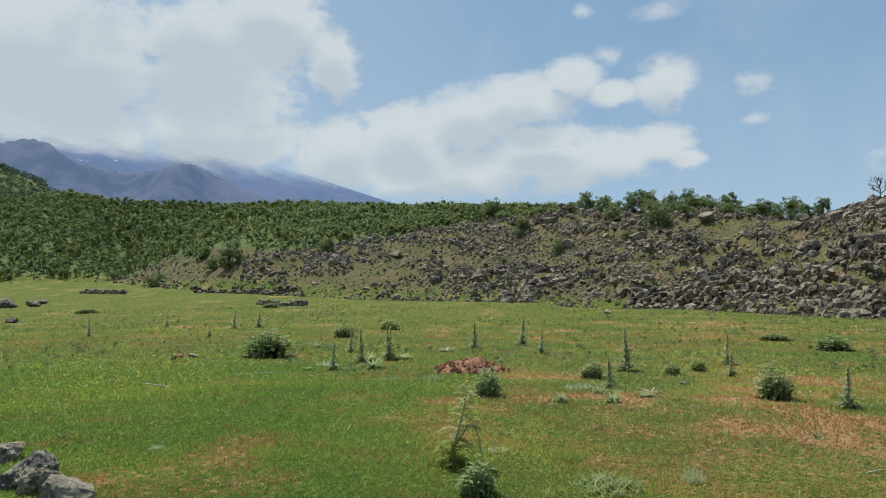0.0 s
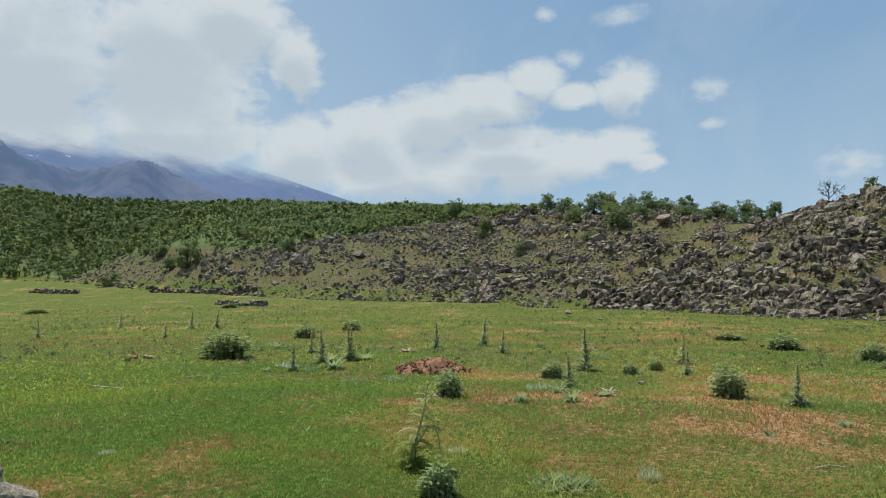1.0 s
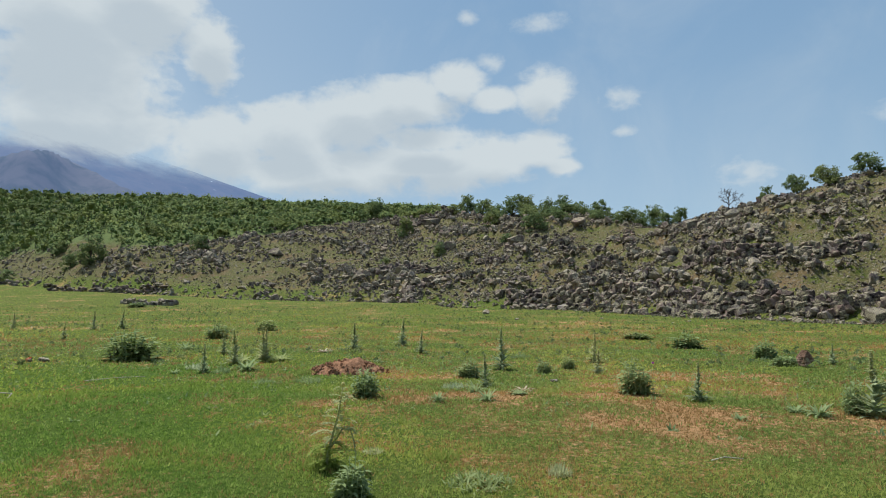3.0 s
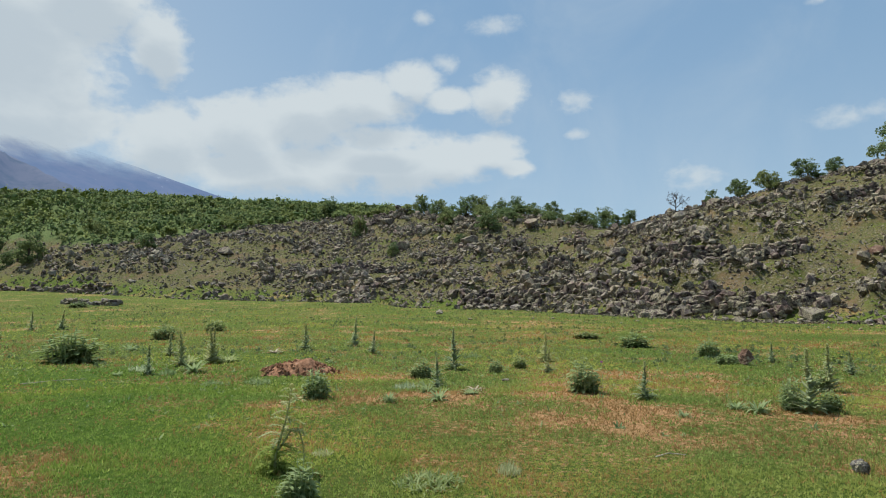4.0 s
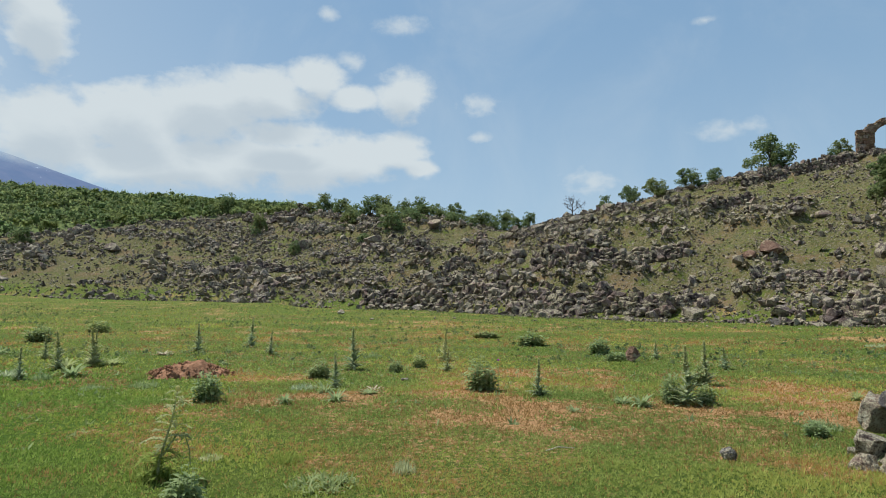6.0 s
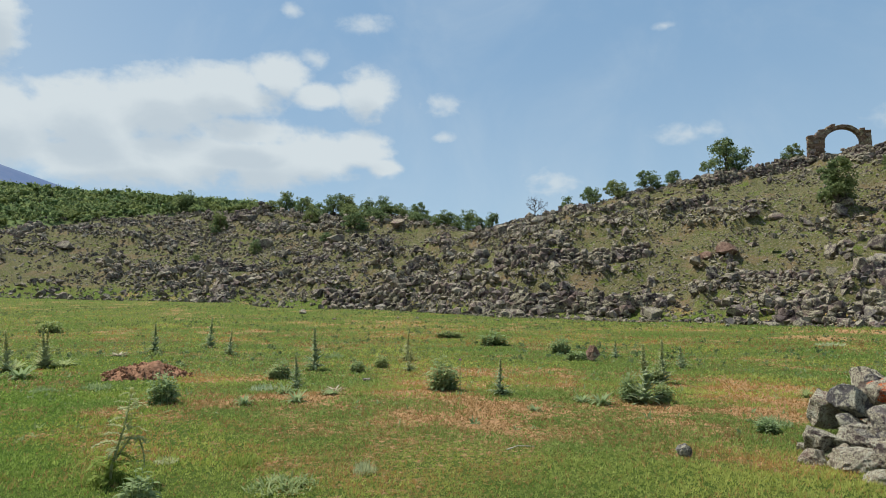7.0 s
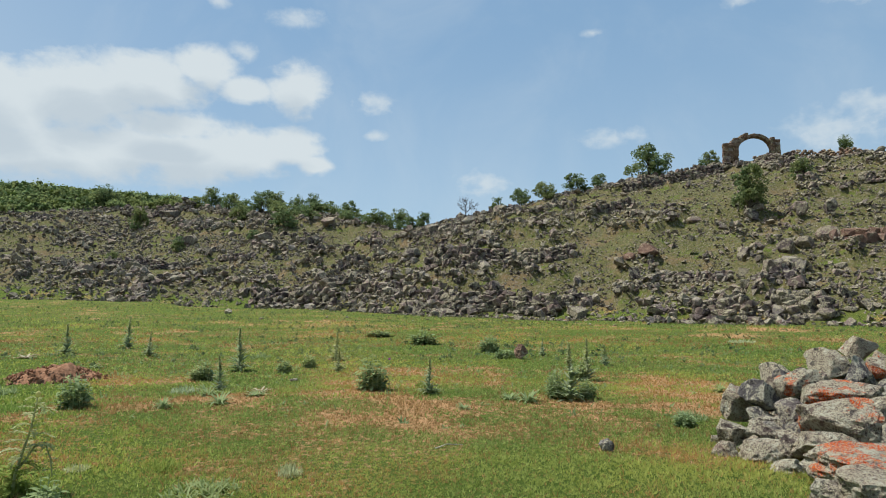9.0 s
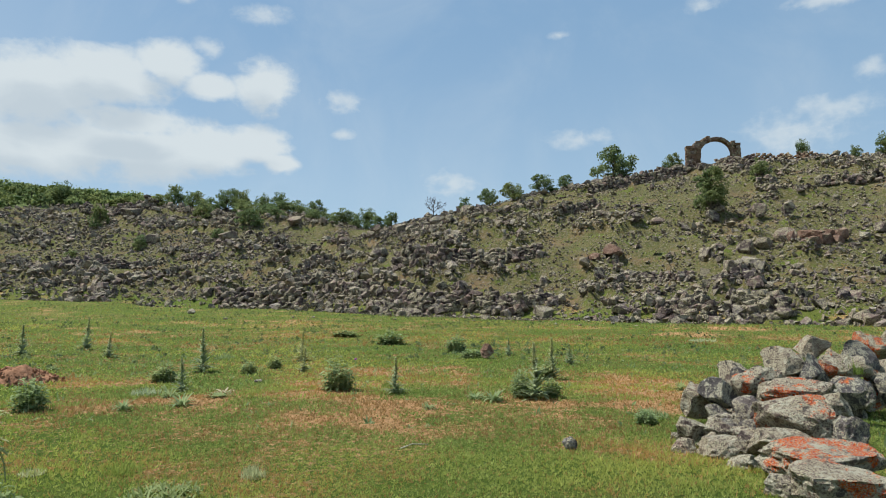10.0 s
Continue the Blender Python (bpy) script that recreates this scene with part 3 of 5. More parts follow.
for x, y, h, w in [(57.4, 37.8, 1.6, 2.2), (64.8, 33.9, 1.6, 2.3), (61.8, 34.6, 1.2, 2.0), (69.7, 39.2, 1.6, 1.9), (71.2, 36.9, 1.9, 2.0), (68.2, 43.9, 1.6, 2.2), (65.1, 49.1, 0.9, 1.8), (57.4, 33.3, 1.0, 1.8), (42.9, 36.2, 1.0, 1.9), (40.8, 43.2, 1.2, 2.5), (60.5, 35.6, 1.6, 2.0)]:
    boulder(x, y, h, w)
for x, y, h, w in [(42.7, 77.2, 2.1, 3.6), (42.2, 80.8, 1.3, 2.8), (27.2, 90.2, 1.4, 2.3), (21.9, 117.4, 2.0, 4.2), (43.7, 108.3, 1.7, 3.7), (-9.8, 135.5, 1.9, 3.8), (24.5, 150, 2.4, 6.0), (19.5, 156, 2.2, 6.0), (38, 101, 1.8, 3.2), (33, 111, 1.8, 3.4), (50.5, 84, 1.7, 3.2), (56, 82.5, 1.6, 2.6), (62.2, 83, 1.5, 2.4)]:
    boulder(x, y, h, w)
boulder(53.6, 46.1, 1.4, 2.6, "broad reddish basalt boulder on the grassy slope", True)
boulder(51.9, 47.0, 0.9, 1.3, "reddish basalt boulder beside a broader one", True)
boulder(-33.3, 51.1, 0.55, 1.3, "dark basalt boulder lying in the pasture")
boulder(-59.7, 90.7, 1.7, 3.8, "pale basalt boulder at the pasture's far side")
boulder(-62.5, 103, 0.9, 3.0, "low basalt boulder at the pasture's far side")
boulder(-57, 92, 1.1, 2.4, "low basalt boulder at the pasture's far side")


# ---- dry-stone banks and outcrops: every stone a piece of its own ----
def stone_bank(name, x0, y0, x1, y1, high, stone, label, mat, loose=0.2, most=90):
    stone *= 0.76
    shapes = [mesh_of("stone", *chunk(22, 0.7), mat) for _ in range(8)]
    long = math.hypot(x1 - x0, y1 - y0)
    owner = thing(name, (x0 + x1) / 2, (y0 + y1) / 2, floor_at((x0 + x1) / 2, (y0 + y1) / 2), label, "stone wall", "dry-stone banks")
    inverse = owner.matrix_basis.inverted()
    away = Vector(((x0 + x1) / 2, (y0 + y1) / 2, 0)).normalized()
    rows = max(1, round(high / (stone * 0.62)))
    columns = max(2, min(round(long / (stone * 0.8)), most // rows))
    pitch = long / columns
    for r in range(rows):
        for c in range(columns):
            if r == rows - 1 and rng.uniform() < 0.3:
                continue
            k = (c + 0.5 * (r % 2) + rng.uniform(-loose, loose)) / columns
            bay = 0.25 * stone * math.sin(9 * k + x0) + rng.uniform(-0.25, 0.25) * stone + 0.26 * stone * r
            x, y = x0 + (x1 - x0) * k + away.x * bay, y0 + (y1 - y0) * k + away.y * bay
            z = floor_at(x0 + (x1 - x0) * k, y0 + (y1 - y0) * k) + stone * (0.2 + 0.53 * r) + rng.uniform(-0.14, 0.1) * stone
            s = (rng.uniform(0.32, 0.7), rng.uniform(0.36, 0.7), rng.uniform(0.42, 0.66))
            m = pose(x, y, z, rng.uniform(-14, 14), rng.uniform(-14, 14), rng.uniform(0, 360)) @ Matrix.Diagonal((max(s[0] * stone, pitch * 0.42), s[1] * stone * 1.1, s[2] * stone * 0.85, 1))
            part("stone", shapes[int(rng.integers(0, 8))], owner, inverse @ m)


GREY, DARK, RED = "grey basalt dry-stone wall along the slope", "dark basalt blocks stacked in a low bank", "reddish rock outcrop in the grassy slope"
stone_bank("dry_stone_wall", 43.8, 62.0, 51.0, 53.7, 2.1, 1.0, "terrace wall of large grey basalt blocks", M_DARK)
stone_bank("rock_outcrop", 39.9, 67.0, 42.9, 60.9, 3.0, 1.25, "outcrop of big rounded basalt blocks", M_DARK, most=70)
stone_bank("dry_stone_wall", 34.5, 57.8, 40.5, 44.9, 2.2, 1.0, "bank of stacked basalt blocks at the pasture's edge", M_DARK, most=120)
stone_bank("dry_stone_wall", 41.6, 46.1, 43.6, 43.1, 1.4, 0.9, DARK, M_RUBBLE)
stone_bank("dry_stone_wall", 76.8, 70.3, 94.2, 64.1, 2.4, 0.95, "collapsed grey stone wall along the hill's crest", M_DARK, 0.35, 170)
stone_bank("dry_stone_wall", 95.0, 60.3, 93.8, 51.8, 2.2, 0.9, "heap of grey stones below the ruined arch", M_DARK, 0.35)
stone_bank("dry_stone_wall", 60.8, 61.6, 69.9, 62.5, 1.8, 0.75, GREY, M_DARK, 0.3, 50)
stone_bank("dry_stone_wall", 13.0, 106.8, 20.2, 103.0, 1.6, 0.85, "long dark terrace wall on the rubble slope", M_DARK)
stone_bank("dry_stone_wall", 24.2, 103.8, 28.0, 99.6, 1.2, 0.85, "short dark terrace wall on the rubble slope", M_DARK)
stone_bank("dry_stone_wall", 23.0, 81.0, 29.7, 70.6, 2.4, 1.0, DARK, M_DARK, 0.35, 56)
stone_bank("dry_stone_wall", 33.8, 69.6, 36.4, 64.7, 2.0, 1.0, "heap of rounded basalt blocks on the slope", M_RUBBLE, 0.3)
stone_bank("rock_outcrop", 63.6, 32.8, 66.5, 29.0, 1.7, 1.5, RED, M_BLUSH, 0.1)
stone_bank("dry_stone_wall", 86.4, 40.9, 90.2, 34.6, 1.7, 0.9, GREY, M_DARK, 0.35)
stone_bank("dry_stone_wall", -50.1, 133.1, -25.8, 116.4, 1.2, 1.0, "low dark stone wall at the foot of the spur", M_DARK, 0.4, 50)
stone_bank("dry_stone_wall", 43.2, 32.8, 44.8, 29.0, 1.8, 0.95, "heap of dark basalt blocks at the slope's foot", M_DARK, 0.3)
stone_bank("dry_stone_wall", 45.9, 28.3, 47.0, 24.5, 2.3, 1.0, "tall heap of lichened basalt blocks", M_RUBBLE, 0.35)
stone_bank("dry_stone_wall", 34.9, 83.4, 39.0, 81.5, 1.6, 0.9, GREY, M_RUBBLE, 0.3)
stone_bank("dry_stone_wall", 51.8, 44.3, 52.4, 35.7, 1.1, 0.8, "row of loose basalt stones across the slope", M_RUBBLE, 0.4)
stone_bank("dry_stone_wall", 16.8, 159.9, 29.3, 149.8, 2.6, 1.5, "dark crag of basalt blocks at the slope's top", M_DARK, 0.3)
stone_bank("dry_stone_wall", -24.5, 88.0, -17.0, 83.0, 1.0, 0.9, "line of pale and grey boulders across the pasture", M_RUBBLE, 0.4, 24)
stone_bank("dry_stone_wall", -80.0, 146.0, -66.0, 138.0, 1.2, 1.1, "dark stone heap in the far pasture", M_DARK, 0.4, 24)


# ---- ruined arch on the crest ----
def ashlar(name):
    """A roughly squared building stone with chipped corners."""
    bm = bmesh.new()
    bmesh.ops.create_cube(bm, size=2)
    for v in bm.verts:
        v.co += Vector(rng.uniform(-0.13, 0.13, 3))
    bmesh.ops.bevel(bm, geom=bm.edges[:], offset=0.14, segments=1, affect="EDGES")
    me = bpy.data.meshes.new(name)
    bm.to_mesh(me)
    bm.free()
    me.materials.append(M_MASONRY)
    return me


def build_arch():
    x0, y0 = 97.9, 66.7
    x1, y1 = 103.2, 61.0
    cx, cy = (x0 + x1) / 2, (y0 + y1) / 2
    base = min(floor_at(x0, y0), floor_at(x1, y1)) - 0.6
    turn = math.degrees(math.atan2(y1 - y0, x1 - x0))
    arch = thing("ruined_arch", cx, cy, base, "ruined brown masonry arch standing alone on the hilltop", "ruin", turn=turn)
    blocks = [ashlar("block") for _ in range(6)]
    wedge = [ashlar("voussoir") for _ in range(4)]
    top, inner = floor_at(cx, cy) - base + 5.1, 2.4
    spring = top - inner - 0.75
    # piers
    for side, wide, high in ((-1, 2.4, top - 0.7), (1, 1.5, top - 0.55)):
        z, r = 0.0, 0
        while z < high:
            h = rng.uniform(0.36, 0.5)
            n = 3 if r % 2 else 2
            for c in range(n):
                for back in (-0.38, 0.38):
                    x = side * (inner + wide / 2) + (c + 0.5) / n * wide - wide / 2 + rng.uniform(-0.05, 0.05)
                    if z > spring and side * x > inner + wide * (1 - 0.9 * (z - spring - 1.2)) or z > spring and abs(x) < math.sqrt(max(0, (inner + 0.35) ** 2 - (z - spring) ** 2)):
                        continue
                    part("block", blocks[int(rng.integers(0, 6))], arch, pose(x, back, z + h / 2, 0, 0, rng.uniform(-6, 6)) @ Matrix.Diagonal((wide / n * 0.5, 0.42, h * 0.5, 1)))
            z, r = z + h, r + 1
    # ring of voussoirs
    count = 21
    for k in range(count):
        a = math.pi * (k + 0.5) / count
        for back in (-0.35, 0.35):
            deep = 0.3 + (0.14 if k < 7 else 0)
            part("voussoir", wedge[int(rng.integers(0, 4))], arch, pose((inner + deep) * math.cos(math.pi - a), back, spring + (inner + deep) * math.sin(a), 0, math.degrees(a) - 90 + rng.uniform(-4, 4), 0) @ Matrix.Diagonal((0.21, 0.38, deep * 0.85, 1)))
    # broken masonry left above the haunch
    for k in range(10):
        x = -inner - 0.9 + 0.25 * k
        part("block", blocks[k % 6], arch, pose(x, rng.uniform(-0.2, 0.2), spring + math.sqrt(max(0.2, (inner + 0.75) ** 2 - min(abs(x), inner + 0.6) ** 2)) + 0.05, 0, 0, rng.uniform(0, 40)) @ Matrix.Diagonal((0.26, 0.4, 0.24, 1)))


build_arch()
stone_bank("ruined_wall", 104.8, 59.6, 110.0, 51.0, 1.9, 0.8, "low brown ruined wall beside the arch", M_MASONRY, 0.15, 60)
stone_bank("ruined_wall", 92.6, 71.0, 94.8, 69.4, 1.6, 0.8, "stub of dark masonry on the crest", M_DARK, 0.05, 12)


# ---- trees ----
def tube(points, radii, sides=6):
    points = [Vector(p) for p in points]
    vs, fs = [], []
    for i, (p, r) in enumerate(zip(points, radii)):
        d = (points[min(i + 1, len(points) - 1)] - points[max(i - 1, 0)]).normalized()
        q = d.to_track_quat("Z", "Y").to_matrix()
        vs += [p + q @ Vector((r * math.cos(2 * math.pi * s / sides), r * math.sin(2 * math.pi * s / sides), 0)) for s in range(sides)]
    for i in range(len(points) - 1):
        for s in range(sides):
            a, b = i * sides + s, i * sides + (s + 1) % sides
            fs.append([a, b, b + sides, a + sides])
    fs.append(list(range((len(points) - 1) * sides, len(points) * sides)))
    return [tuple(v) for v in vs], fs


def joined(pieces):
    vs, fs = [], []
    for v, f in pieces:
        fs += [[i + len(vs) for i in q] for q in f]
        vs += list(v)
    return vs, fs


def leaves_round(centres, radii, per, size):
    """Small bent leaf sprays on and in soft clumps, facing all ways."""
    cs = np.repeat(np.asarray(centres, float), per, 0)
    rs = np.repeat(np.asarray(radii, float), per, 0)
    n = len(cs)
    d = rng.normal(size=(n, 3))
    d /= np.linalg.norm(d, axis=1)[:, None]
    p = cs + d * rs * (rng.uniform(0.25, 1.0, (n, 1)) ** 0.6)
    a = rng.normal(size=(n, 3))
    a /= np.linalg.norm(a, axis=1)[:, None]
    b = np.cross(a, d + 0.5 * rng.normal(size=(n, 3)))
    b /= np.linalg.norm(b, axis=1)[:, None] + 1e-6
    s = size * rng.uniform(0.55, 1.3, (n, 1))
    v = np.stack([p - a * s, p + b * s * 0.75 + d * s * 0.15, p + a * s, p - b * s * 0.75 + d * s * 0.15], 1).reshape(-1, 3)
    return v, np.arange(4 * n).reshape(-1, 4)


def tree_prototype(high, wide, clumps, per, leaf, mat, low=0.25, bark=None):
    """Trunk, limbs and a crown of leaf sprays, one metre high unit scaled to its size."""
    bark = bark or M_BARK
    lean = rng.uniform(-0.06, 0.06, 2) * high
    pieces = [tube([(0, 0, -0.3), (lean[0] * 0.3, lean[1] * 0.3, high * 0.3), (lean[0], lean[1], high * 0.72)], [high * 0.032, high * 0.024, high * 0.008])]
    centres, radii = [], []
    lobes = [(0.0, 0.0, high * 0.68, wide * 0.28), (0.0, 0.0, high * 0.36, wide * 0.34)]
    for k in range(10):
        a, t = k * 2.4 + rng.uniform(-0.5, 0.5), (k % 5 + rng.uniform(0, 1)) / 5
        r = wide * rng.uniform(0.16, 0.34) * (1.0 - 0.45 * t)
        lobes.append((r * math.cos(a), r * math.sin(a), high * (low + 0.14 + (0.56 - low) * t), wide * rng.uniform(0.17, 0.25)))
    for lx, ly, lz, lr in lobes:
        tip = (lean[0] + lx, lean[1] + ly, lz)
        pieces.append(tube([(lean[0] * 0.4, lean[1] * 0.4, lz * 0.5), (tip[0] * 0.55, tip[1] * 0.55, lz * 0.8), tip], [high * 0.014, high * 0.009, high * 0.003], 4))
    for k in range(clumps):
        lx, ly, lz, lr = lobes[k % len(lobes)]
        d = rng.normal(size=3) * (1, 1, 0.8)
        d /= np.linalg.norm(d)
        centres.append((lean[0] + lx + d[0] * lr * 0.75, lean[1] + ly + d[1] * lr * 0.75, lz + d[2] * lr * 0.65))
        q = lr * rng.uniform(0.28, 0.6)
        radii.append((q, q, q * rng.uniform(0.55, 0.9)))
    wood = mesh_of("trunk", *joined(pieces), bark)
    crown = mesh_of("crown", *leaves_round(centres, radii, per, leaf), mat) if per else None
    return wood, crown, high, wide


OAKS = [tree_prototype(4, 4, 96, 48, 0.08, M_OAK, k) for k in (0.0, 0.06, 0.02, 0.1, 0.04)]
OPEN_OAK = [tree_prototype(8, 5, 84, 50, 0.12, M_OAK, 0.14)]
SHRUBS = [tree_prototype(2, 2.4, 60, 34, 0.07, M_OAK, -0.06) for _ in range(4)]


def tree(x, y, high, wide, label, name="oak_tree", kinds=None, category="tree", group="trees on the hill"):
    wood, crown, h, w = (kinds or OAKS)[int(rng.integers(0, len(kinds or OAKS)))]
    ob = thing(name, x, y, floor_at(x, y) - 0.16 * high, label, category, group, rng.uniform(0, 360))
    ob.matrix_basis = ob.matrix_basis @ Matrix.Diagonal((1.45 * wide / w, 1.45 * wide / w, 1.42 * high / h, 1))
    part("trunk", wood, ob)
    if crown:
        part("crown", crown, ob)
    return ob


for x, y, h, w in [(14.3, 187.1, 5.6, 5.2), (33.1, 151.4, 5.0, 3.7), (36.0, 147.5, 4.0, 4.4), (40.8, 139.8, 4.9, 5.1), (44.3, 138.0, 4.7, 2.8), (46.7, 133.8, 4.1, 2.8), (48.8, 129.4, 4.6, 3.4), (52.1, 118.6, 3.9, 3.9), (53.8, 110.5, 3.3, 5.0), (55.7, 104.3, 3.6, 3.4), (56.1, 96.6, 2.9, 2.4)]:
    tree(x, y, h, w, "leafy green oak on the stony ridge")
for x, y, h, w in [(67.9, 84.4, 2.9, 3.0), (71.7, 82.6, 3.1, 3.6), (77.5, 81.1, 3.0, 3.7), (80.8, 79.6, 2.2, 2.6), (87.8, 75.0, 5.4, 6.1), (110.8, 54.4, 3.6, 2.1), (117.0, 44.6, 4.3, 3.3), (114.9, 48.2, 2.2, 1.8), (95.6, 68.7, 2.8, 2.9)]:
    tree(x, y, h, w, "small oak behind the crest wall")
for x, y, h, w in [(50.2, 123.9, 3.0, 3.6), (55.5, 98.9, 2.2, 2.8), (42.8, 131.1, 2.6, 5.7), (47.3, 122.2, 2.2, 4.2), (30.3, 154.7, 2.6, 5.4), (64.1, 86.2, 2.0, 2.0), (38.3, 116.2, 3.4, 4.4), (34.1, 130.8, 3.4, 4.1), (17.5, 141.9, 4.6, 3.2), (20.0, 115.3, 2.2, 2.2), (32.1, 114.0, 1.4, 2.2), (10.7, 116.9, 1.4, 1.8), (83.2, 46.6, 2.1, 2.3), (44, 118, 2.2, 3.6), (49, 112, 2.2, 3.2), (28, 158, 2.4, 4.5), (38.2, 143, 2.6, 4.6), (43, 137, 2.4, 3.6), (47.5, 131, 2.2, 3.6), (51, 121, 2.4, 3.8), (53.2, 114.5, 2.2, 3.6), (54.8, 107.5, 2.0, 3.2), (45.5, 126, 2.0, 3.4), (25, 162, 2.2, 4.5)]:
    tree(x, y, h, w, "low green oak shrub among the rocks", "oak_shrub", SHRUBS, "shrub", "shrubs on the hill")
for x, y, h, w in [(-47.9, 147.0, 5.0, 5.8), (-53.7, 153.1, 3.2, 3.2), (-26.9, 149.4, 3.2, 3.9), (-70.1, 161.4, 2.8, 4.7), (-40, 160, 3, 4), (-62, 170, 3, 4)]:
    tree(x, y, h, w, "dark rounded oak shrub at the wood's edge", "oak_shrub", SHRUBS, "shrub", "shrubs at the wood's edge")
tree(68.8, 44.6, 6.0, 3.6, "tall oak rooted in a rock heap below the arch", kinds=OPEN_OAK)
tree(69.8, 45.0, 2.6, 2.4, "lower oak beside a taller one below the arch")


def dead_tree(x, y, high, label):
    """Leafless tree: limbs that fork five times into fine grey twigs."""
    ob = thing("dead_tree", x, y, floor_at(x, y) - 0.1, label, "tree", "trees on the hill")
    limbs, twigs = [], []

    def grow(p, d, long, r, level):
        mid = p + d * long * 0.5 + Vector(rng.normal(0, 0.05 * long, 3))
        tip = p + d * long + Vector(rng.normal(0, 0.06 * long, 3))
        (limbs if level < 3 else twigs).append(tube([p, mid, tip], [r, r * 0.85, r * 0.65], 5 if level < 3 else 3))
        if level < 5:
            for k in range(4 if level < 2 else 3):
                e = (d + Vector(rng.normal(0, 0.55, 3)) + Vector((0, 0, 0.12))).normalized()
                grow(p + (tip - p) * rng.uniform(0.6, 1.0), e, long * rng.uniform(0.55, 0.85), max(r * 0.6, 0.012), level + 1)

    grow(Vector((0, 0, 0)), Vector((0.05, 0.02, 1)), high * 0.27, 0.10, 0)
    part("trunk", mesh_of("trunk", *joined(limbs), M_DEAD), ob)
    part("twigs", mesh_of("twigs", *joined(twigs), M_DEAD), ob)


dead_tree(59.8, 88.9, 4.4, "bare grey dead tree on the crest")


# ---- woodland on the hills behind ----
def build_woods():
    spots = []
    for count, a0, a1 in ((7800, -40, 11), ):
        az = np.radians(rng.uniform(a0, a1, count * 3))
        fd, td = np.interp(np.degrees(az), AZ, FOOT_D), np.interp(np.degrees(az), AZ, TOP_D)
        d = np.sqrt(rng.uniform(fd ** 2, (td * 1.12) ** 2))
        x, y = d * np.sin(az), d * np.cos(az)
        z, u = land(x, y)
        gap = ripple(x, y, 16, 92) * 0.5 + ripple(x, y, 40, 93) * 0.4
        keep = wooded(x, y, z, u) & (gap > -0.78)
        spots.append(np.stack([x, y, z], -1)[keep][:count])
    at = np.concatenate(spots)
    n = len(at)
    size = np.clip(rng.normal(3.6, 0.8, n), 2.0, 5.8) * np.clip(np.hypot(at[:, 0], at[:, 1]) / 280, 0.55, 1.1)
    HEARTS = [chunk(8, 0.9) for _ in range(6)]
    # two leaf clumps to a crown, each a dark heart and loose sprays round it
    cs, rs = [], []
    for k in range(2):
        off = rng.normal(0, 0.2, (n, 3)) * size[:, None]
        off[:, 2] = size * (0.42 + 0.2 * k + rng.uniform(-0.06, 0.06, n))
        cs.append(at + off)
        r = size * rng.uniform(0.32, 0.46, n)
        rs.append(np.stack([r, r, r * 0.8], -1))
    cs, rs = np.concatenate(cs), np.concatenate(rs)
    v, f = leaves_round(cs, rs * 1.08, 13, 0.28)
    hv, hf = scatter(HEARTS, cs, rs * 0.5)
    v, f = np.concatenate([v, hv]), f.tolist() + (hf + len(v)).tolist()
    tagged(new("woodland", mesh_of("woodland", v, f, M_WOODS)), "dense low oak woodland covering the hills", "woodland", kind="stuff")
    trunks = [((np.array([(0.06, 0, 0), (-0.03, 0.05, 0), (-0.03, -0.05, 0), (0, 0, 1)], float)), np.array([(0, 1, 3), (1, 2, 3), (2, 0, 3)]))]
    v, f = scatter(trunks, at, np.stack([size * 0.8, size * 0.8, size * 0.7], -1))
    tagged(new("woodland_trunks", mesh_of("woodland_trunks", v, f, M_BARK)), "thin dark trunks of the oak woodland", "woodland", kind="stuff")
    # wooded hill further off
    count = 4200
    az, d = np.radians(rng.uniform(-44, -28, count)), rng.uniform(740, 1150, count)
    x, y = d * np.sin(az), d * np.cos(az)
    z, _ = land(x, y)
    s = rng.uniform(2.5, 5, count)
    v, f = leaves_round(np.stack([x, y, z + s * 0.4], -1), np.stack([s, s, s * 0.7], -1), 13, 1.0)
    tagged(new("far_woodland", mesh_of("far_woodland", v, f, M_FAR_SHADED)), "wood on a farther hill, shade and blue haze painted into its leaves", "woodland", kind="stuff")


build_woods()


# ---- plants of the pasture ----
def blade(base, way, long, wide, droop, steps=4, keel=0.25):
    """A pointed leaf that rises along way and bends over."""
    base, way = Vector(base), Vector(way).normalized()
    side = way.cross(Vector((0, 0, 1)))
    side = side.normalized() if side.length > 1e-3 else Vector((1, 0, 0))
    vs, fs = [], []
    p, d = base.copy(), way.copy()
    up = side.cross(way)
    for i in range(steps + 1):
        t = i / steps
        w = wide * math.sin(math.pi * (0.12 + 0.86 * t)) ** 0.8 * 0.5 if i < steps else 0.0008
        vs += [tuple(p - side * w), tuple(p - up * w * keel), tuple(p + side * w)]
        d = (d + Vector((0, 0, -droop / steps))).normalized()
        p = p + d * (long / steps)
    for i in range(steps):
        a = i * 3
        fs += [[a, a + 1, a + 4, a + 3], [a + 1, a + 2, a + 5, a + 4]]
    return vs, fs


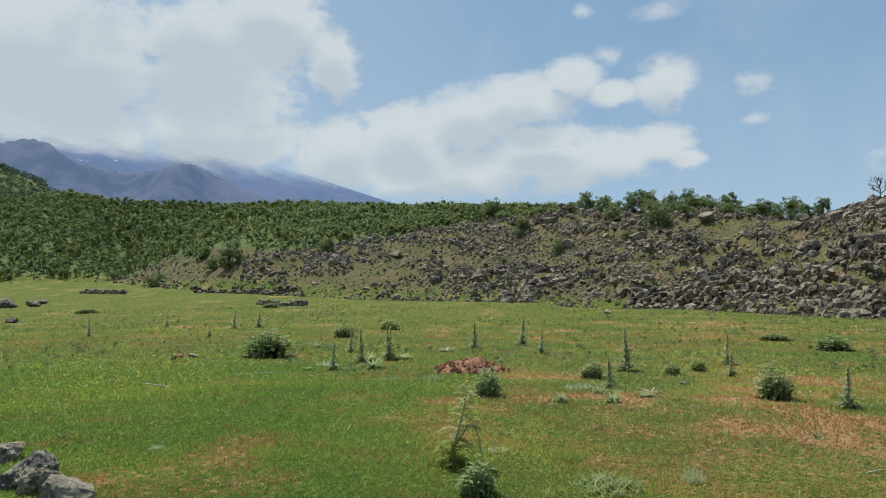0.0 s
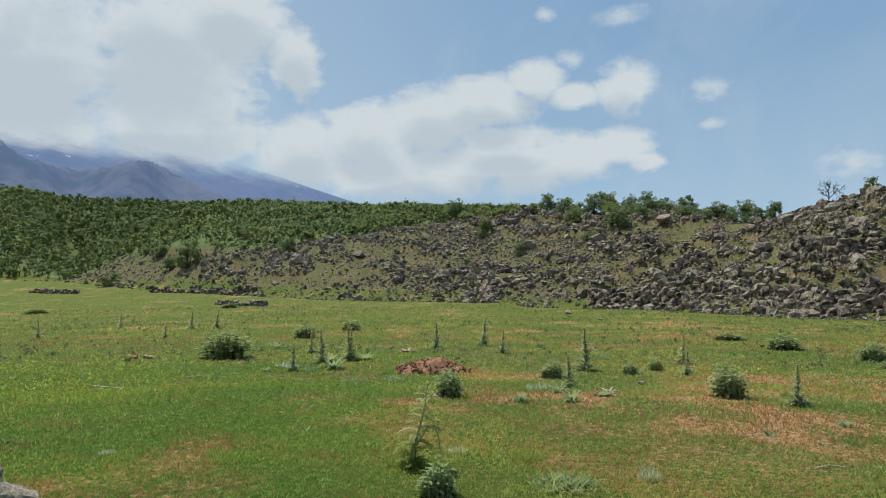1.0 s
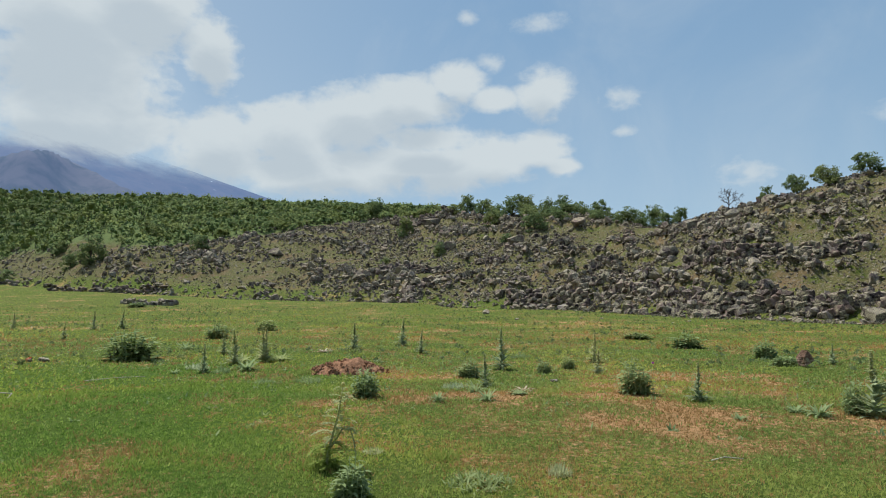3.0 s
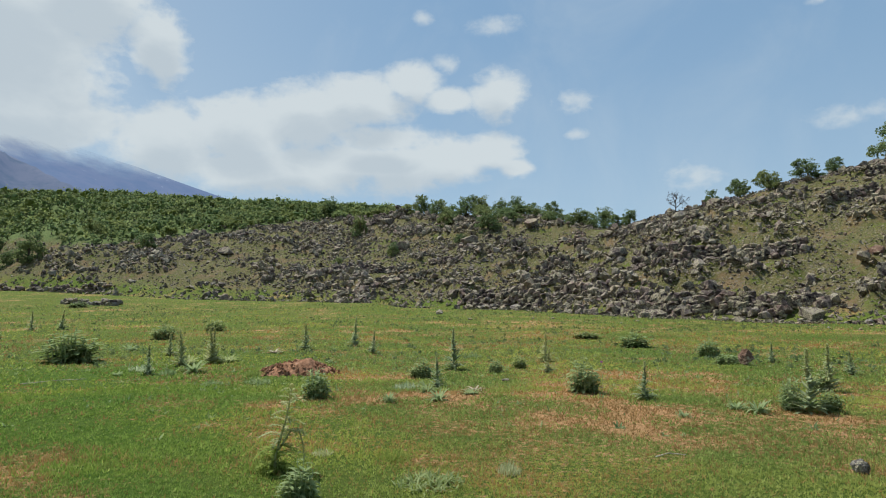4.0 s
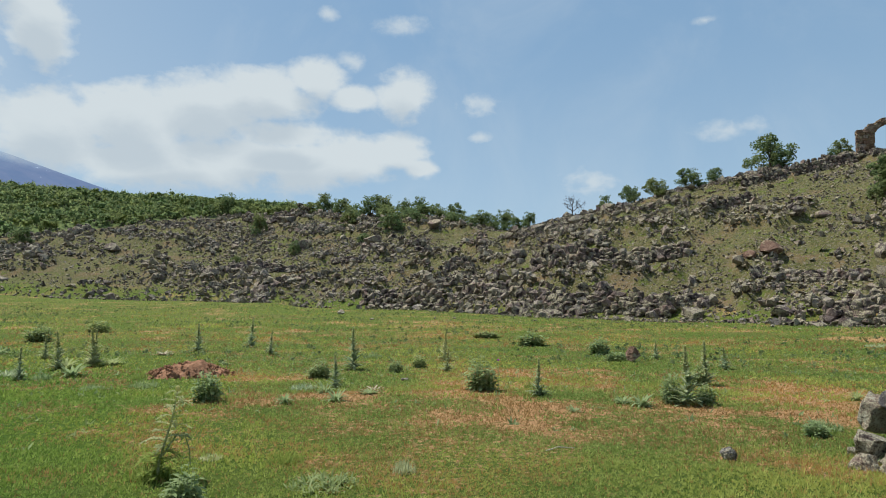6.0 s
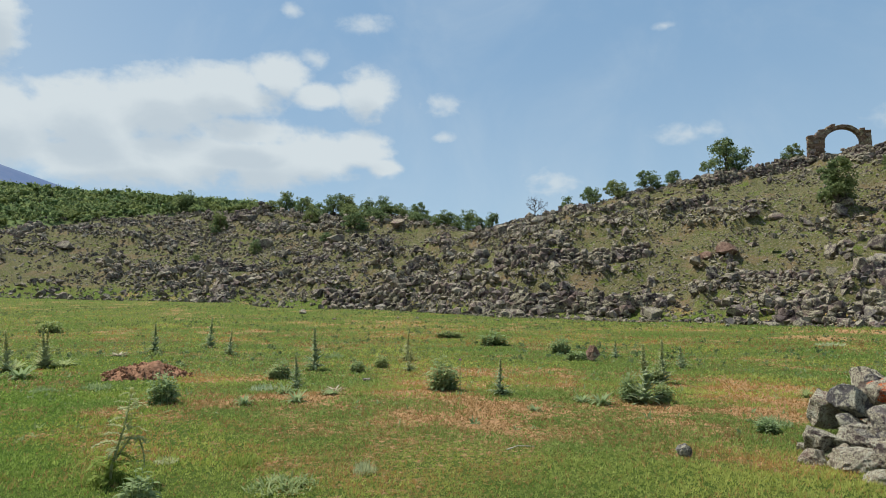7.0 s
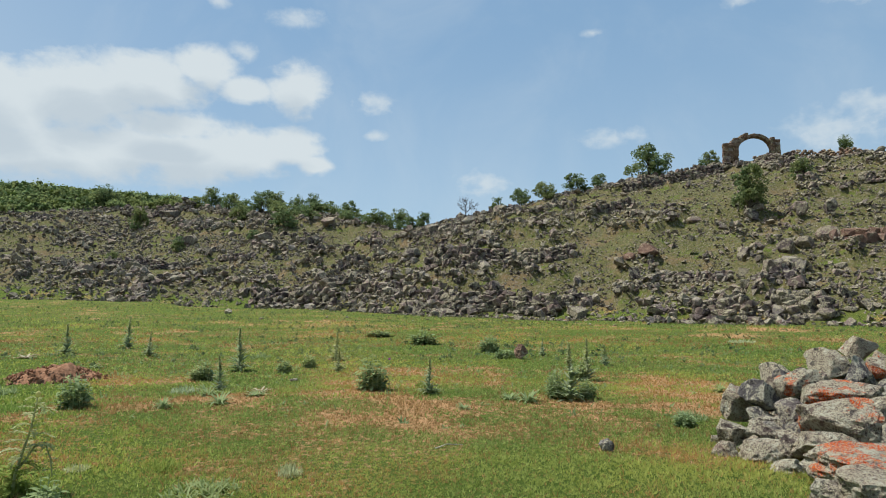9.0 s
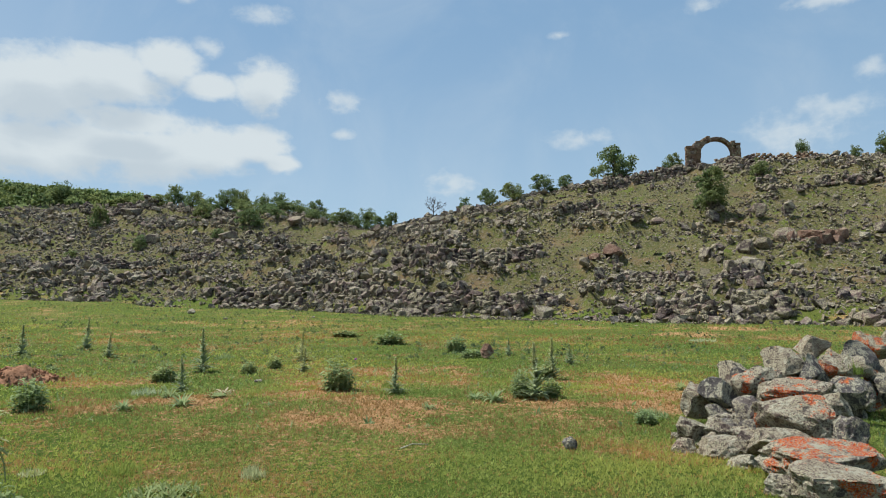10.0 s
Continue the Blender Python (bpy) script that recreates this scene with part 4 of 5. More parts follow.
def bush_prototype():
    """Rounded thistle bush, one metre high and wide: upright leafy stems, each a mesh of its own."""
    out = []
    for k in range(24):
        a, r = k * 2.4, 0.36 * math.sqrt((k + 0.5) / 24)
        h = rng.uniform(0.55, 1.0) * (1 - 3.2 * r * r)
        foot = (r * 0.85 * math.cos(a), r * 0.85 * math.sin(a), 0)
        tip = (r * 1.05 * math.cos(a), r * 1.05 * math.sin(a), h)
        stem = tube([foot, ((foot[0] + tip[0]) / 2 * 0.9, (foot[1] + tip[1]) / 2 * 0.9, h * 0.5), tip], [0.012, 0.010, 0.006], 4)
        leaves = []
        for j in range(13):
            t = 0.01 + 0.98 * j / 13
            p = [foot[i] + (tip[i] - foot[i]) * t for i in range(3)]
            b = j * 2.4 + k
            leaves.append(blade(p, (math.cos(b), math.sin(b), rng.uniform(0.4, 1.3)), rng.uniform(0.15, 0.27), 0.085, rng.uniform(0.6, 1.6), 3))
        leaves = joined(leaves)
        out.append(mesh_of("stem", *joined([stem, leaves]), [M_STALK, M_THISTLE], [0] * len(stem[1]) + [1] * len(leaves[1])))
    return out


def mullein_prototype(lean=0.0):
    """A rosette of broad woolly leaves and one tall leafy spike, one metre high and 0.4 m wide."""
    stem = [tube([(0, 0, -0.03), (lean * 0.3, 0, 0.5), (lean, 0.02, 1.0)], [0.013, 0.010, 0.005], 5)]
    leaves = []
    for j in range(34):
        a = j * 2.4 + rng.uniform(-0.5, 0.5)
        leaves.append(blade((0.01 * math.cos(a), 0.01 * math.sin(a), rng.uniform(0.01, 0.12)), (math.cos(a), math.sin(a), rng.uniform(0.35, 1.6)), rng.uniform(0.14, 0.30), rng.uniform(0.04, 0.07), rng.uniform(0.4, 1.3), 4))
    for j in range(80):
        t = j / 80
        z, a = 0.10 + 0.56 * t + rng.uniform(-0.03, 0.03), rng.uniform(0, 6.28)
        way = (math.cos(a), math.sin(a), rng.uniform(0.5, 2.0))
        leaves.append(blade((lean * z * z, 0, z), way, (0.09 + 0.17 * (1 - t)) * rng.uniform(0.5, 1.4), rng.uniform(0.03, 0.06) * (1 - 0.3 * t), rng.uniform(0.2, 1.2), 3))
    buds = []
    for j in range(110):
        z = 0.58 + 0.43 * j / 110
        a = j * 2.4
        buds.append(blade((lean * z * z, 0.004, z), (math.cos(a), math.sin(a), rng.uniform(0.5, 1.6)), (0.13 * (1.05 - z) + 0.016) * rng.uniform(0.6, 1.4), 0.034, 0.5, 2))
    return mesh_of("stalk", *joined(stem), M_STALK), mesh_of("leaves", *joined(leaves), M_SILVER), mesh_of("flower_spike", *joined(buds), M_BUD)


def rosette_prototype(mat):
    """Ground-hugging rosette of long leaves, one metre wide and 0.6 m high."""
    leaves = []
    for k in range(42):
        a = k * 2.4 + rng.uniform(-0.6, 0.6)
        r = rng.uniform(0, 0.08)
        leaves.append(blade((r * math.cos(a), r * math.sin(a), 0.01), (math.cos(a), math.sin(a), rng.uniform(0.35, 2.0)), rng.uniform(0.22, 0.52), rng.uniform(0.045, 0.08), rng.uniform(0.5, 1.5), 4))
    return [mesh_of("leaf", *p, mat) for p in leaves]


def weed_prototype(mat):
    """Loose low weed of many small leaves, one metre wide and 0.4 m high."""
    leaves = []
    for k in range(210):
        r, a = 0.46 * math.sqrt(rng.uniform()), rng.uniform(0, 6.28)
        leaves.append(blade((r * math.cos(a), r * math.sin(a), 0), (rng.normal(0, 0.5), rng.normal(0, 0.5), 1), rng.uniform(0.15, 0.42) * (1 - r), 0.026, rng.uniform(0.3, 1.2), 3))
    return mesh_of("leaves", *joined(leaves), mat)


THISTLES = [bush_prototype() for _ in range(3)]
MULLEINS = [mullein_prototype(k) for k in (0.0, 0.05, -0.04)]
ROSETTES = [rosette_prototype(M_THISTLE) for _ in range(3)]
WEEDS = [weed_prototype(M_FRESH), weed_prototype(M_SILVER), weed_prototype(M_THISTLE)]


def plant(name, x, y, high, wide, meshes, unit, label, category, group):
    ob = thing(name, x, y, floor_at(x, y), label, category, group)
    ob.matrix_basis = ob.matrix_basis @ Matrix.Rotation(rng.uniform(0, 6.28), 4, "Z") @ Matrix.Diagonal((wide / unit[0], wide / unit[0], high / unit[1], 1))
    for me in meshes:
        part(me.name.split(".")[0], me, ob)
    return ob


BUSH_SPOTS = [(0.3, 5.9, 0.36, 0.32), (-5.55, 21.12, 0.93, 1.53), (0.79, 11.73, 0.55, 0.48), (3.39, 15.17, 0.46, 0.51), (5.47, 15.89, 0.32, 0.38), (6.53, 17.03, 0.38, 0.4), (5.79, 11.68, 0.69, 0.64), (-4.78, 32.25, 0.69, 1.1), (-3.13, 39.07, 0.67, 1.13), (14.13, 24.04, 0.61, 1.23), (14.48, 29.01, 0.3, 1.24), (-38.74, 72.05, 0.62, 2.46), (-20.49, 78.78, 0.67, 2.02), (13.82, 18.95, 0.6, 0.71), (12.69, 16.57, 0.3, 0.66), (7.75, 6.05, 0.2, 0.3), (8.43, 8.59, 0.37, 0.34), (7.99, 8.92, 0.56, 0.36), (10.29, 10.72, 0.44, 0.33)]
MULLEIN_SPOTS = [(4.63, 16.86, 1.11, 0.46), (3.28, 13.1, 0.69, 0.29), (6.69, 15.45, 0.6, 0.39), (6.4, 10.55, 0.69, 0.36), (3.37, 22.79, 0.81, 0.35), (3.15, 26.29, 1.16, 0.31), (1.18, 24.73, 0.97, 0.55), (-2.33, 19.1, 1.01, 0.32), (-1.6, 20.06, 0.99, 0.41), (-17.9, 33.5, 0.86, 0.4), (-17.98, 43.1, 0.96, 0.44), (-11.05, 31.33, 0.75, 0.37), (-13.12, 41.68, 1.14, 0.5), (-11.81, 42.47, 1.16, 0.51), (-2.81, 17.09, 0.72, 0.17), (8.04, 8.61, 0.99, 0.25), (10.44, 10.66, 0.93, 0.29), (13.34, 12.96, 0.57, 0.36), (14.27, 16.63, 0.61, 0.34), (-1.62, 19.82, 1.05, 0.48), (-3.16, 22.79, 0.72, 0.4), (8.04, 18.79, 0.89, 0.44)]
ROSETTE_SPOTS = [(-1.85, 17.56, 0.54, 0.89), (-1.21, 20.6, 0.39, 0.63), (1.95, 11.11, 0.34, 0.38), (2.8, 11.11, 0.32, 0.53), (3.57, 11.79, 0.18, 0.55), (1.61, 19.69, 0.13, 0.67), (-4.8, 25.19, 0.43, 0.86), (-3.45, 17.03, 0.23, 0.38), (7.32, 8.86, 0.41, 0.53), (7.26, 9.27, 0.24, 0.46), (6.46, 10.6, 0.3, 0.44), (5.98, 8.79, 0.19, 0.3), (8.17, 6.39, 0.25, 0.4), (11.31, 8.04, 0.37, 0.39), (2.89, 12.33, 0.36, 0.49), (-2.22, 19.42, 0.46, 0.93), (-1.18, 20.1, 0.42, 0.84), (3.3, 15.4, 0.32, 0.58), (8.03, 18.8, 0.41, 0.58)]
WEED_SPOTS = [(7.75, 5.35, 0.2, 0.5), (7.1, 4.75, 0.14, 0.4), (8.2, 6.3, 0.2, 0.5), (6.86, 11.67, 0.2, 0.24), (2.39, 6.49, 0.16, 0.18), (1.51, 6.2, 0.16, 0.67), (0.06, 7.0, 0.22, 0.42), (0.61, 7.58, 0.1, 0.25), (-2.38, 17.14, 0.26, 0.44), (-1.55, 7.56, 0.08, 0.19), (-3.31, 7.76, 0.07, 0.2), (-1.16, 14.61, 0.17, 0.49), (-0.33, 16.34, 0.22, 0.55), (25.51, 17.04, 0.22, 1.21), (8.96, 5.92, 0.25, 0.5), (12.03, 15.53, 0.2, 0.66), (2.65, 13.11, 0.22, 0.56), (-0.25, 14.65, 0.19, 0.6), (1.37, 7.22, 0.18, 0.37), (2.36, 6.38, 0.19, 0.25), (6.28, 20.39, 0.25, 0.47), (1.39, 21.64, 0.22, 0.54), (-3.13, 18.02, 0.23, 0.62)]
for k, (x, y, h, w) in enumerate(BUSH_SPOTS):
    plant("thistle_bush", x, y, 1.1 * h, 1.15 * w, THISTLES[k % 3], (0.9, 1.0), "wide low green thistle bush in the pasture" if w > 1.8 * h else "rounded grey-green thistle bush in the pasture", "thistle", "thistle bushes")
for k, (x, y, h, w) in enumerate(MULLEIN_SPOTS):
    plant("mullein", x, y, h, 1.12 * max(w, 0.5 * h), MULLEINS[k % 3], (0.42, 1.02), "tall woolly spike above a leaf rosette" if h > 0.8 else "short grey-green leafy spike", "mullein", "mullein spikes")
for k, (x, y, h, w) in enumerate(ROSETTE_SPOTS):
    plant("leaf_rosette", x, y, 1.1 * h, 1.1 * w, ROSETTES[k % 3], (0.95, 0.55), "silvery pointed leaf rosette on red earth", "plant", "silvery rosettes")
for k, (x, y, h, w) in enumerate(WEED_SPOTS):
    plant("weed", x, y, h, w, [WEEDS[k % 3]], (0.95, 0.36), "low leafy weed in the turf", "plant", "low weeds")
WITHERED = rosette_prototype(M_WITHER)
for x, y, h, w in [(3.81, 12.27, 0.17, 0.54), (0.09, 22.99, 0.26, 0.83)]:
    plant("withered_rosette", x, y, h, w, WITHERED, (0.95, 0.55), "withered pale leaf rosette on red earth", "plant", "withered rosettes")
flower = mesh_of("flower", *BALLS[1], M_PETAL)
bloom = thing("thistle_flower", 6.02, 11.4, floor_at(6.02, 11.4), "single purple thistle flower on a thin stem", "flower")
part("flower", flower, bloom, pose(0, 0, 0.6) @ Matrix.Diagonal((0.026, 0.026, 0.022, 1)))
part("stem", mesh_of("stem", *tube([(0, 0, 0), (0.01, 0, 0.3), (0, 0, 0.59)], [0.004, 0.004, 0.003], 5), M_STALK), bloom)


def spiny_leaf(long, wide, droop):
    """A long narrow thistle leaf along x: a bent midrib blade with spined lobes on both sides."""
    out = [blade((0, 0, 0), (1, 0, 0.55), long, wide, droop, 7)]
    p, d = Vector((0, 0, 0)), Vector((1, 0, 0.55)).normalized()
    for i in range(9):
        p = p + d * (long / 10)
        d = (d + Vector((0, 0, -droop / 10))).normalized()
        for side in (-1, 1):
            out.append(blade(p, d * 0.55 + Vector((0, side, rng.uniform(0.0, 0.45))), wide * rng.uniform(1.3, 2.2) * (1.15 - 0.07 * i), wide * 0.6, 0.3, 2))
    return joined(out)


def build_tall_thistle():
    """Pale prickly thistle with a leaning stem, a drooping side stem and long spiny leaves."""
    x, y = 0.2, 6.92
    ob = thing("tall_thistle", x, y, floor_at(x, y), "tall pale thistle with leaning prickly stems", "thistle")
    main = [(-0.10, 0, 0), (-0.09, 0, 0.15), (-0.05, 0, 0.32), (0.0, 0, 0.5), (0.03, 0, 0.66), (0.05, 0.01, 0.82)]
    side = [(-0.06, 0, 0.22), (0.05, -0.02, 0.40), (0.13, -0.03, 0.40), (0.17, -0.04, 0.28), (0.19, -0.04, 0.12)]
    for name, line, r in (("stem", main, 0.017), ("side_stem", side, 0.011)):
        part(name, mesh_of(name, *tube(line, [r * (1 - 0.14 * k) for k in range(len(line))], 6), M_SILVER), ob)
    shapes = [mesh_of("leaf", *spiny_leaf(1.0, 0.16, k), m) for k, m in ((0.8, M_SILVER), (1.5, M_SILVER), (1.0, M_FRESH), (1.7, M_FRESH))]
    at = 0
    for line, count, reach in ((main, 34, 0.30), (side, 14, 0.16)):
        for k in range(count):
            t = (len(line) - 1.001) * ((k + 0.6) / count) ** (1.25 if line is main else 1.0)
            i = int(t)
            p = Vector(line[i]).lerp(Vector(line[i + 1]), t - i)
            long = reach * rng.uniform(0.6, 1.15) * (1.1 - 0.55 * k / count)
            low = 2 if k < count * 0.4 and line is main else 0
            part("leaf", shapes[low + at % 2], ob, Matrix.Translation(p) @ Matrix.Rotation(at * 2.4 + rng.uniform(-0.4, 0.4), 4, "Z") @ Matrix.Diagonal((long, long * 0.9, long, 1)))
            at += 1
    part("flower_head", mesh_of("flower_head", *BALLS[2], M_BUD), ob, pose(0.052, 0.01, 0.84) @ Matrix.Diagonal((0.022, 0.022, 0.028, 1)))


build_tall_thistle()


# ---- mound of dug earth, sticks, loose stones ----
def build_mound():
    n, m = 26, 40
    r, a = np.meshgrid(np.linspace(0, 1, n), np.linspace(0, 2 * np.pi, m, endpoint=False), indexing="ij")
    x, y = 0.66 + 1.0 * r * np.cos(a), 16.6 + 0.65 * r * np.sin(a)
    z = land(x, y)[0] + 0.3 * (1 - r ** 2) * (1 + 0.5 * ripple(x, y, 0.3, 14)) + 0.06 * ripple(x, y, 0.12, 15) * (1 - r) - 0.03
    i, j = np.meshgrid(np.arange(n - 1), np.arange(m), indexing="ij")
    f = np.stack([i * m + j, i * m + (j + 1) % m, (i + 1) * m + (j + 1) % m, (i + 1) * m + j], -1).reshape(-1, 4)[:, ::-1]
    ob = thing("earth_mound", 0, 0, 0, "low mound of freshly dug red earth", "mound")
    part("soil", mesh_of("soil", np.stack([x, y, z], -1).reshape(-1, 3), f, M_EARTH, smooth=True), ob)
    k = 240
    q, b = np.sqrt(rng.uniform(0, 1.1, k)), rng.uniform(0, 6.28, k)
    px, py = 0.66 + 1.05 * q * np.cos(b), 16.6 + 0.7 * q * np.sin(b)
    pz = land(px, py)[0] + np.clip(0.3 * (1 - q ** 2), 0, 1)
    s = rng.uniform(0.015, 0.05, (k, 1)) * np.ones((1, 3))
    v, f = scatter([boulder_shape(0, 5, 0.1) for _ in range(4)], np.stack([px, py, pz], -1), s)
    tagged(part("crumbled_soil", mesh_of("crumbled_soil", v, f, M_EARTH), ob), "crumbled red clods", kind="stuff")


build_mound()


def weathered(level, most=0.84, least=0.54):
    """A broken block with worn edges, pits and swells."""
    v, f = boulder_shape(level, 12, 0.0, most, least)
    seed = Vector(rng.uniform(0, 50, 3))
    for i, p in enumerate(v):
        q = Vector(p)
        k = 0.10 * noise.noise(q * 1.7 + seed) + 0.09 * noise.noise(q * 4.2 + seed) + 0.06 * noise.noise(q * 9 + seed) + 0.03 * noise.noise(q * 19 + seed)
        v[i] = p * (1 + k)
    return v, f


def field_stone_meshes():
    return [mesh_of("field_stone", *weathered(4), m) for m in (M_NEAR[0], M_NEAR[1], M_NEAR[2], M_BLUSH)]


def field_stone(x, y, high, wide, label, kind=0, sink=0.15):
    ob = tagged(new("field_stone", PALE[kind]), label, "stone", "loose stones in the pasture")
    ob.matrix_basis = pose(x, y, floor_at(x, y) + high * (0.5 - sink), rng.uniform(-10, 10), rng.uniform(-10, 10), rng.uniform(0, 360)) @ Matrix.Diagonal((wide * 0.42, wide * 0.37, high * 0.5, 1))


PALE = field_stone_meshes()
field_stone(12.93, 16.06, 0.5, 0.52, "dark brown stone standing among thistles", 3, 0.05)
field_stone(5.69, 5.48, 0.17, 0.2, "dark porous stone in the grass", 2)
field_stone(-3.81, 6.26, 0.47, 0.61, "dark grey rounded stone at the path's edge", 2, 0.34)
field_stone(-3.09, 5.56, 0.41, 0.62, "smooth pale grey stone at the path's edge", 1, 0.34)
field_stone(-3.56, 5.99, 0.26, 0.37, "flat weathered stone between two larger ones", 0, 0.15)
field_stone(-4.71, 7.25, 0.23, 0.50, "low weathered stone in the grass", 0, 0.15)
field_stone(-8.3, 21.06, 0.14, 0.22, "small grey stone in the turf", 0)
field_stone(-7.87, 20.95, 0.14, 0.4, "small flat grey stone in the turf", 0)
field_stone(16.5, 66.2, 0.57, 0.9, "pale stone below the slope", 1)
field_stone(5.01, 13.9, 0.09, 0.22, "small grey stone on red earth", 0)
for k in range(14):
    a, d = radians(rng.uniform(14, 66)), rng.uniform(46, 58)
    field_stone(d * math.sin(a), d * math.cos(a), rng.uniform(0.12, 0.26), rng.uniform(0.2, 0.5), "scattered stone below the slope", int(rng.integers(0, 3)))


def stick(points, r, label):
    pts = [(x, y, floor_at(x, y) + r + up) for x, y, up in points]
    tagged(new("stick", mesh_of("stick", *tube(pts, [r * (1 - 0.15 * i) for i in range(len(pts))], 5), M_STICK)), label, "stick")


stick([(-6.39, 14.14, 0), (-5.95, 13.7, 0.03), (-5.55, 13.5, 0.03), (-5.42, 13.02, 0)], 0.014, "bent bleached stick lying in the grass")
stick([(4.16, 6.65, 0), (4.35, 6.7, 0.02), (4.55, 6.66, 0)], 0.008, "short bleached stick lying in the grass")
stick([(-5.01, 15.6, 0), (-4.5, 16.0, 0.02), (-3.97, 16.37, 0)], 0.01, "long straight pale stick in the grass")


# ---- tumbled stone wall close by ----
def build_near_wall():
    wall = thing("rubble_wall", 8.2, 4.4, floor_at(8.2, 4.4), "tumbled wall of basalt blocks with orange lichen", "stone wall")
    inverse = wall.matrix_basis.inverted()
    shapes = [[mesh_of("stone", *weathered(4), m) for _ in range(5)] for m in M_NEAR]
    plain = [[mesh_of("stone", *weathered(3, 0.72, 0.38), m) for _ in range(6)] for m in M_NEAR]

    def lay(rows, shapes=shapes, swell=0.84):
        for x, y, z, w, h, m in rows:
            x, y = x + 0.016 * y, y - 0.016 * x
            turn = math.degrees(math.atan2(y, x)) - 90 + rng.uniform(-16, 16)
            part("stone", shapes[m][int(rng.integers(0, len(shapes[m])))], wall, inverse @ pose(x, y, z, rng.uniform(-9, 9), rng.uniform(-7, 7), turn) @ Matrix.Diagonal((w * 0.5 * swell, max(w * 0.38, h * 0.46) * swell, h * 0.48, 1)))

    lay([
        (8.06, 5.33, 0.50, 0.62, 0.42, 2),
        (8.16, 5.71, 0.35, 0.50, 0.51, 1),
        (8.59, 5.43, 0.71, 0.53, 0.36, 1),
        (8.47, 5.06, 0.63, 0.69, 0.45, 3),
        (9.78, 5.39, 0.82, 0.75, 0.47, 1),
        (11.11, 5.66, 0.96, 0.68, 0.46, 1),
        (8.15, 4.62, 0.52, 0.48, 0.35, 3),
        (9.96, 5.05, 0.68, 0.51, 0.54, 2),
        (10.53, 5.03, 0.71, 0.54, 0.56, 0),
        (11.10, 4.98, 0.77, 0.63, 0.68, 2),
        (11.94, 5.08, 0.99, 0.86, 0.52, 3),
        (12.71, 5.04, 0.93, 0.59, 0.54, 1),
        (11.51, 4.80, 0.67, 0.41, 0.39, 0),
        (11.07, 4.55, 0.41, 0.52, 0.50, 2),
        (9.77, 4.54, 0.46, 0.57, 0.47, 2),
        (7.66, 4.66, 0.33, 0.46, 0.48, 2),
    ], plain, 0.84)
    lay([
        (8.27, 4.40, 0.59, 1.01, 0.35, 3),
        (7.40, 3.91, 0.39, 1.13, 0.65, 3),
        (7.41, 3.43, 0.29, 0.43, 0.44, 2),
        (7.69, 4.98, 0.20, 0.52, 0.24, 0),
        (7.28, 4.51, 0.15, 0.48, 0.26, 0),
        (6.73, 4.43, 0.04, 0.69, 0.39, 1),
        (6.94, 3.91, 0.21, 0.75, 0.32, 1),
        (6.44, 3.97, 0.03, 0.42, 0.26, 1),
        (6.43, 3.17, 0.23, 1.25, 0.33, 3),
        (5.83, 2.80, 0.15, 1.07, 0.41, 3),
        (6.61, 4.78, 0.01, 0.37, 0.32, 1),
        (8.06, 3.93, 0.42, 0.60, 0.49, 1),
        (5.76, 3.16, 0.05, 0.42, 0.29, 0),
        (13.37, 5.27, 1.06, 0.68, 0.50, 1),
        (10.49, 4.65, 0.35, 0.40, 0.41, 2),
        (7.13, 5.25, 0.04, 0.24, 0.11, 0),
    ])
    # packing and foot
    for k in range(46):
        t = rng.uniform()
        x, y, s = 6.9 + 2.3 * t + rng.uniform(-0.25, 0.25), 4.5 + 1.0 * t + rng.uniform(-0.3, 0.3), rng.uniform(0.25, 0.5)
        lay([(x, y, floor_at(x, y) + rng.uniform(0.02, 0.12 + 0.24 * t), s, s * 0.8, int(rng.integers(0, 3)))], plain)
    for k in range(70):
        t = rng.uniform()
        x, y = 8.5 + 4.6 * t + rng.uniform(-0.3, 0.3), 5.2 - 0.1 * t + rng.uniform(-0.35, 0.35)
        s = rng.uniform(0.24, 0.46)
        lay([(x, y, floor_at(x, y) + rng.uniform(0.25, 0.66 + 0.22 * t), s, s * 0.72, int(rng.choice([0, 0, 1, 2, 3])))], plain)
    for k in range(40):
        t = rng.uniform()
        x, y = 9.7 + 3.7 * t + rng.uniform(-0.3, 0.3), 5.0 + rng.uniform(-0.25, 0.25)
        s = rng.uniform(0.2, 0.5)
        lay([(x, y, floor_at(x, y) + rng.uniform(0.0, 0.08 + 0.6 * t), s, s * 0.75, int(rng.integers(0, 3)))], plain)


build_near_wall()
fern = plant("wall_fern", 10.75, 4.75, 0.3, 0.45, [WEEDS[0]], (0.95, 0.36), "green fern growing between the wall stones", "plant", "")
fern.location.z += 0.62


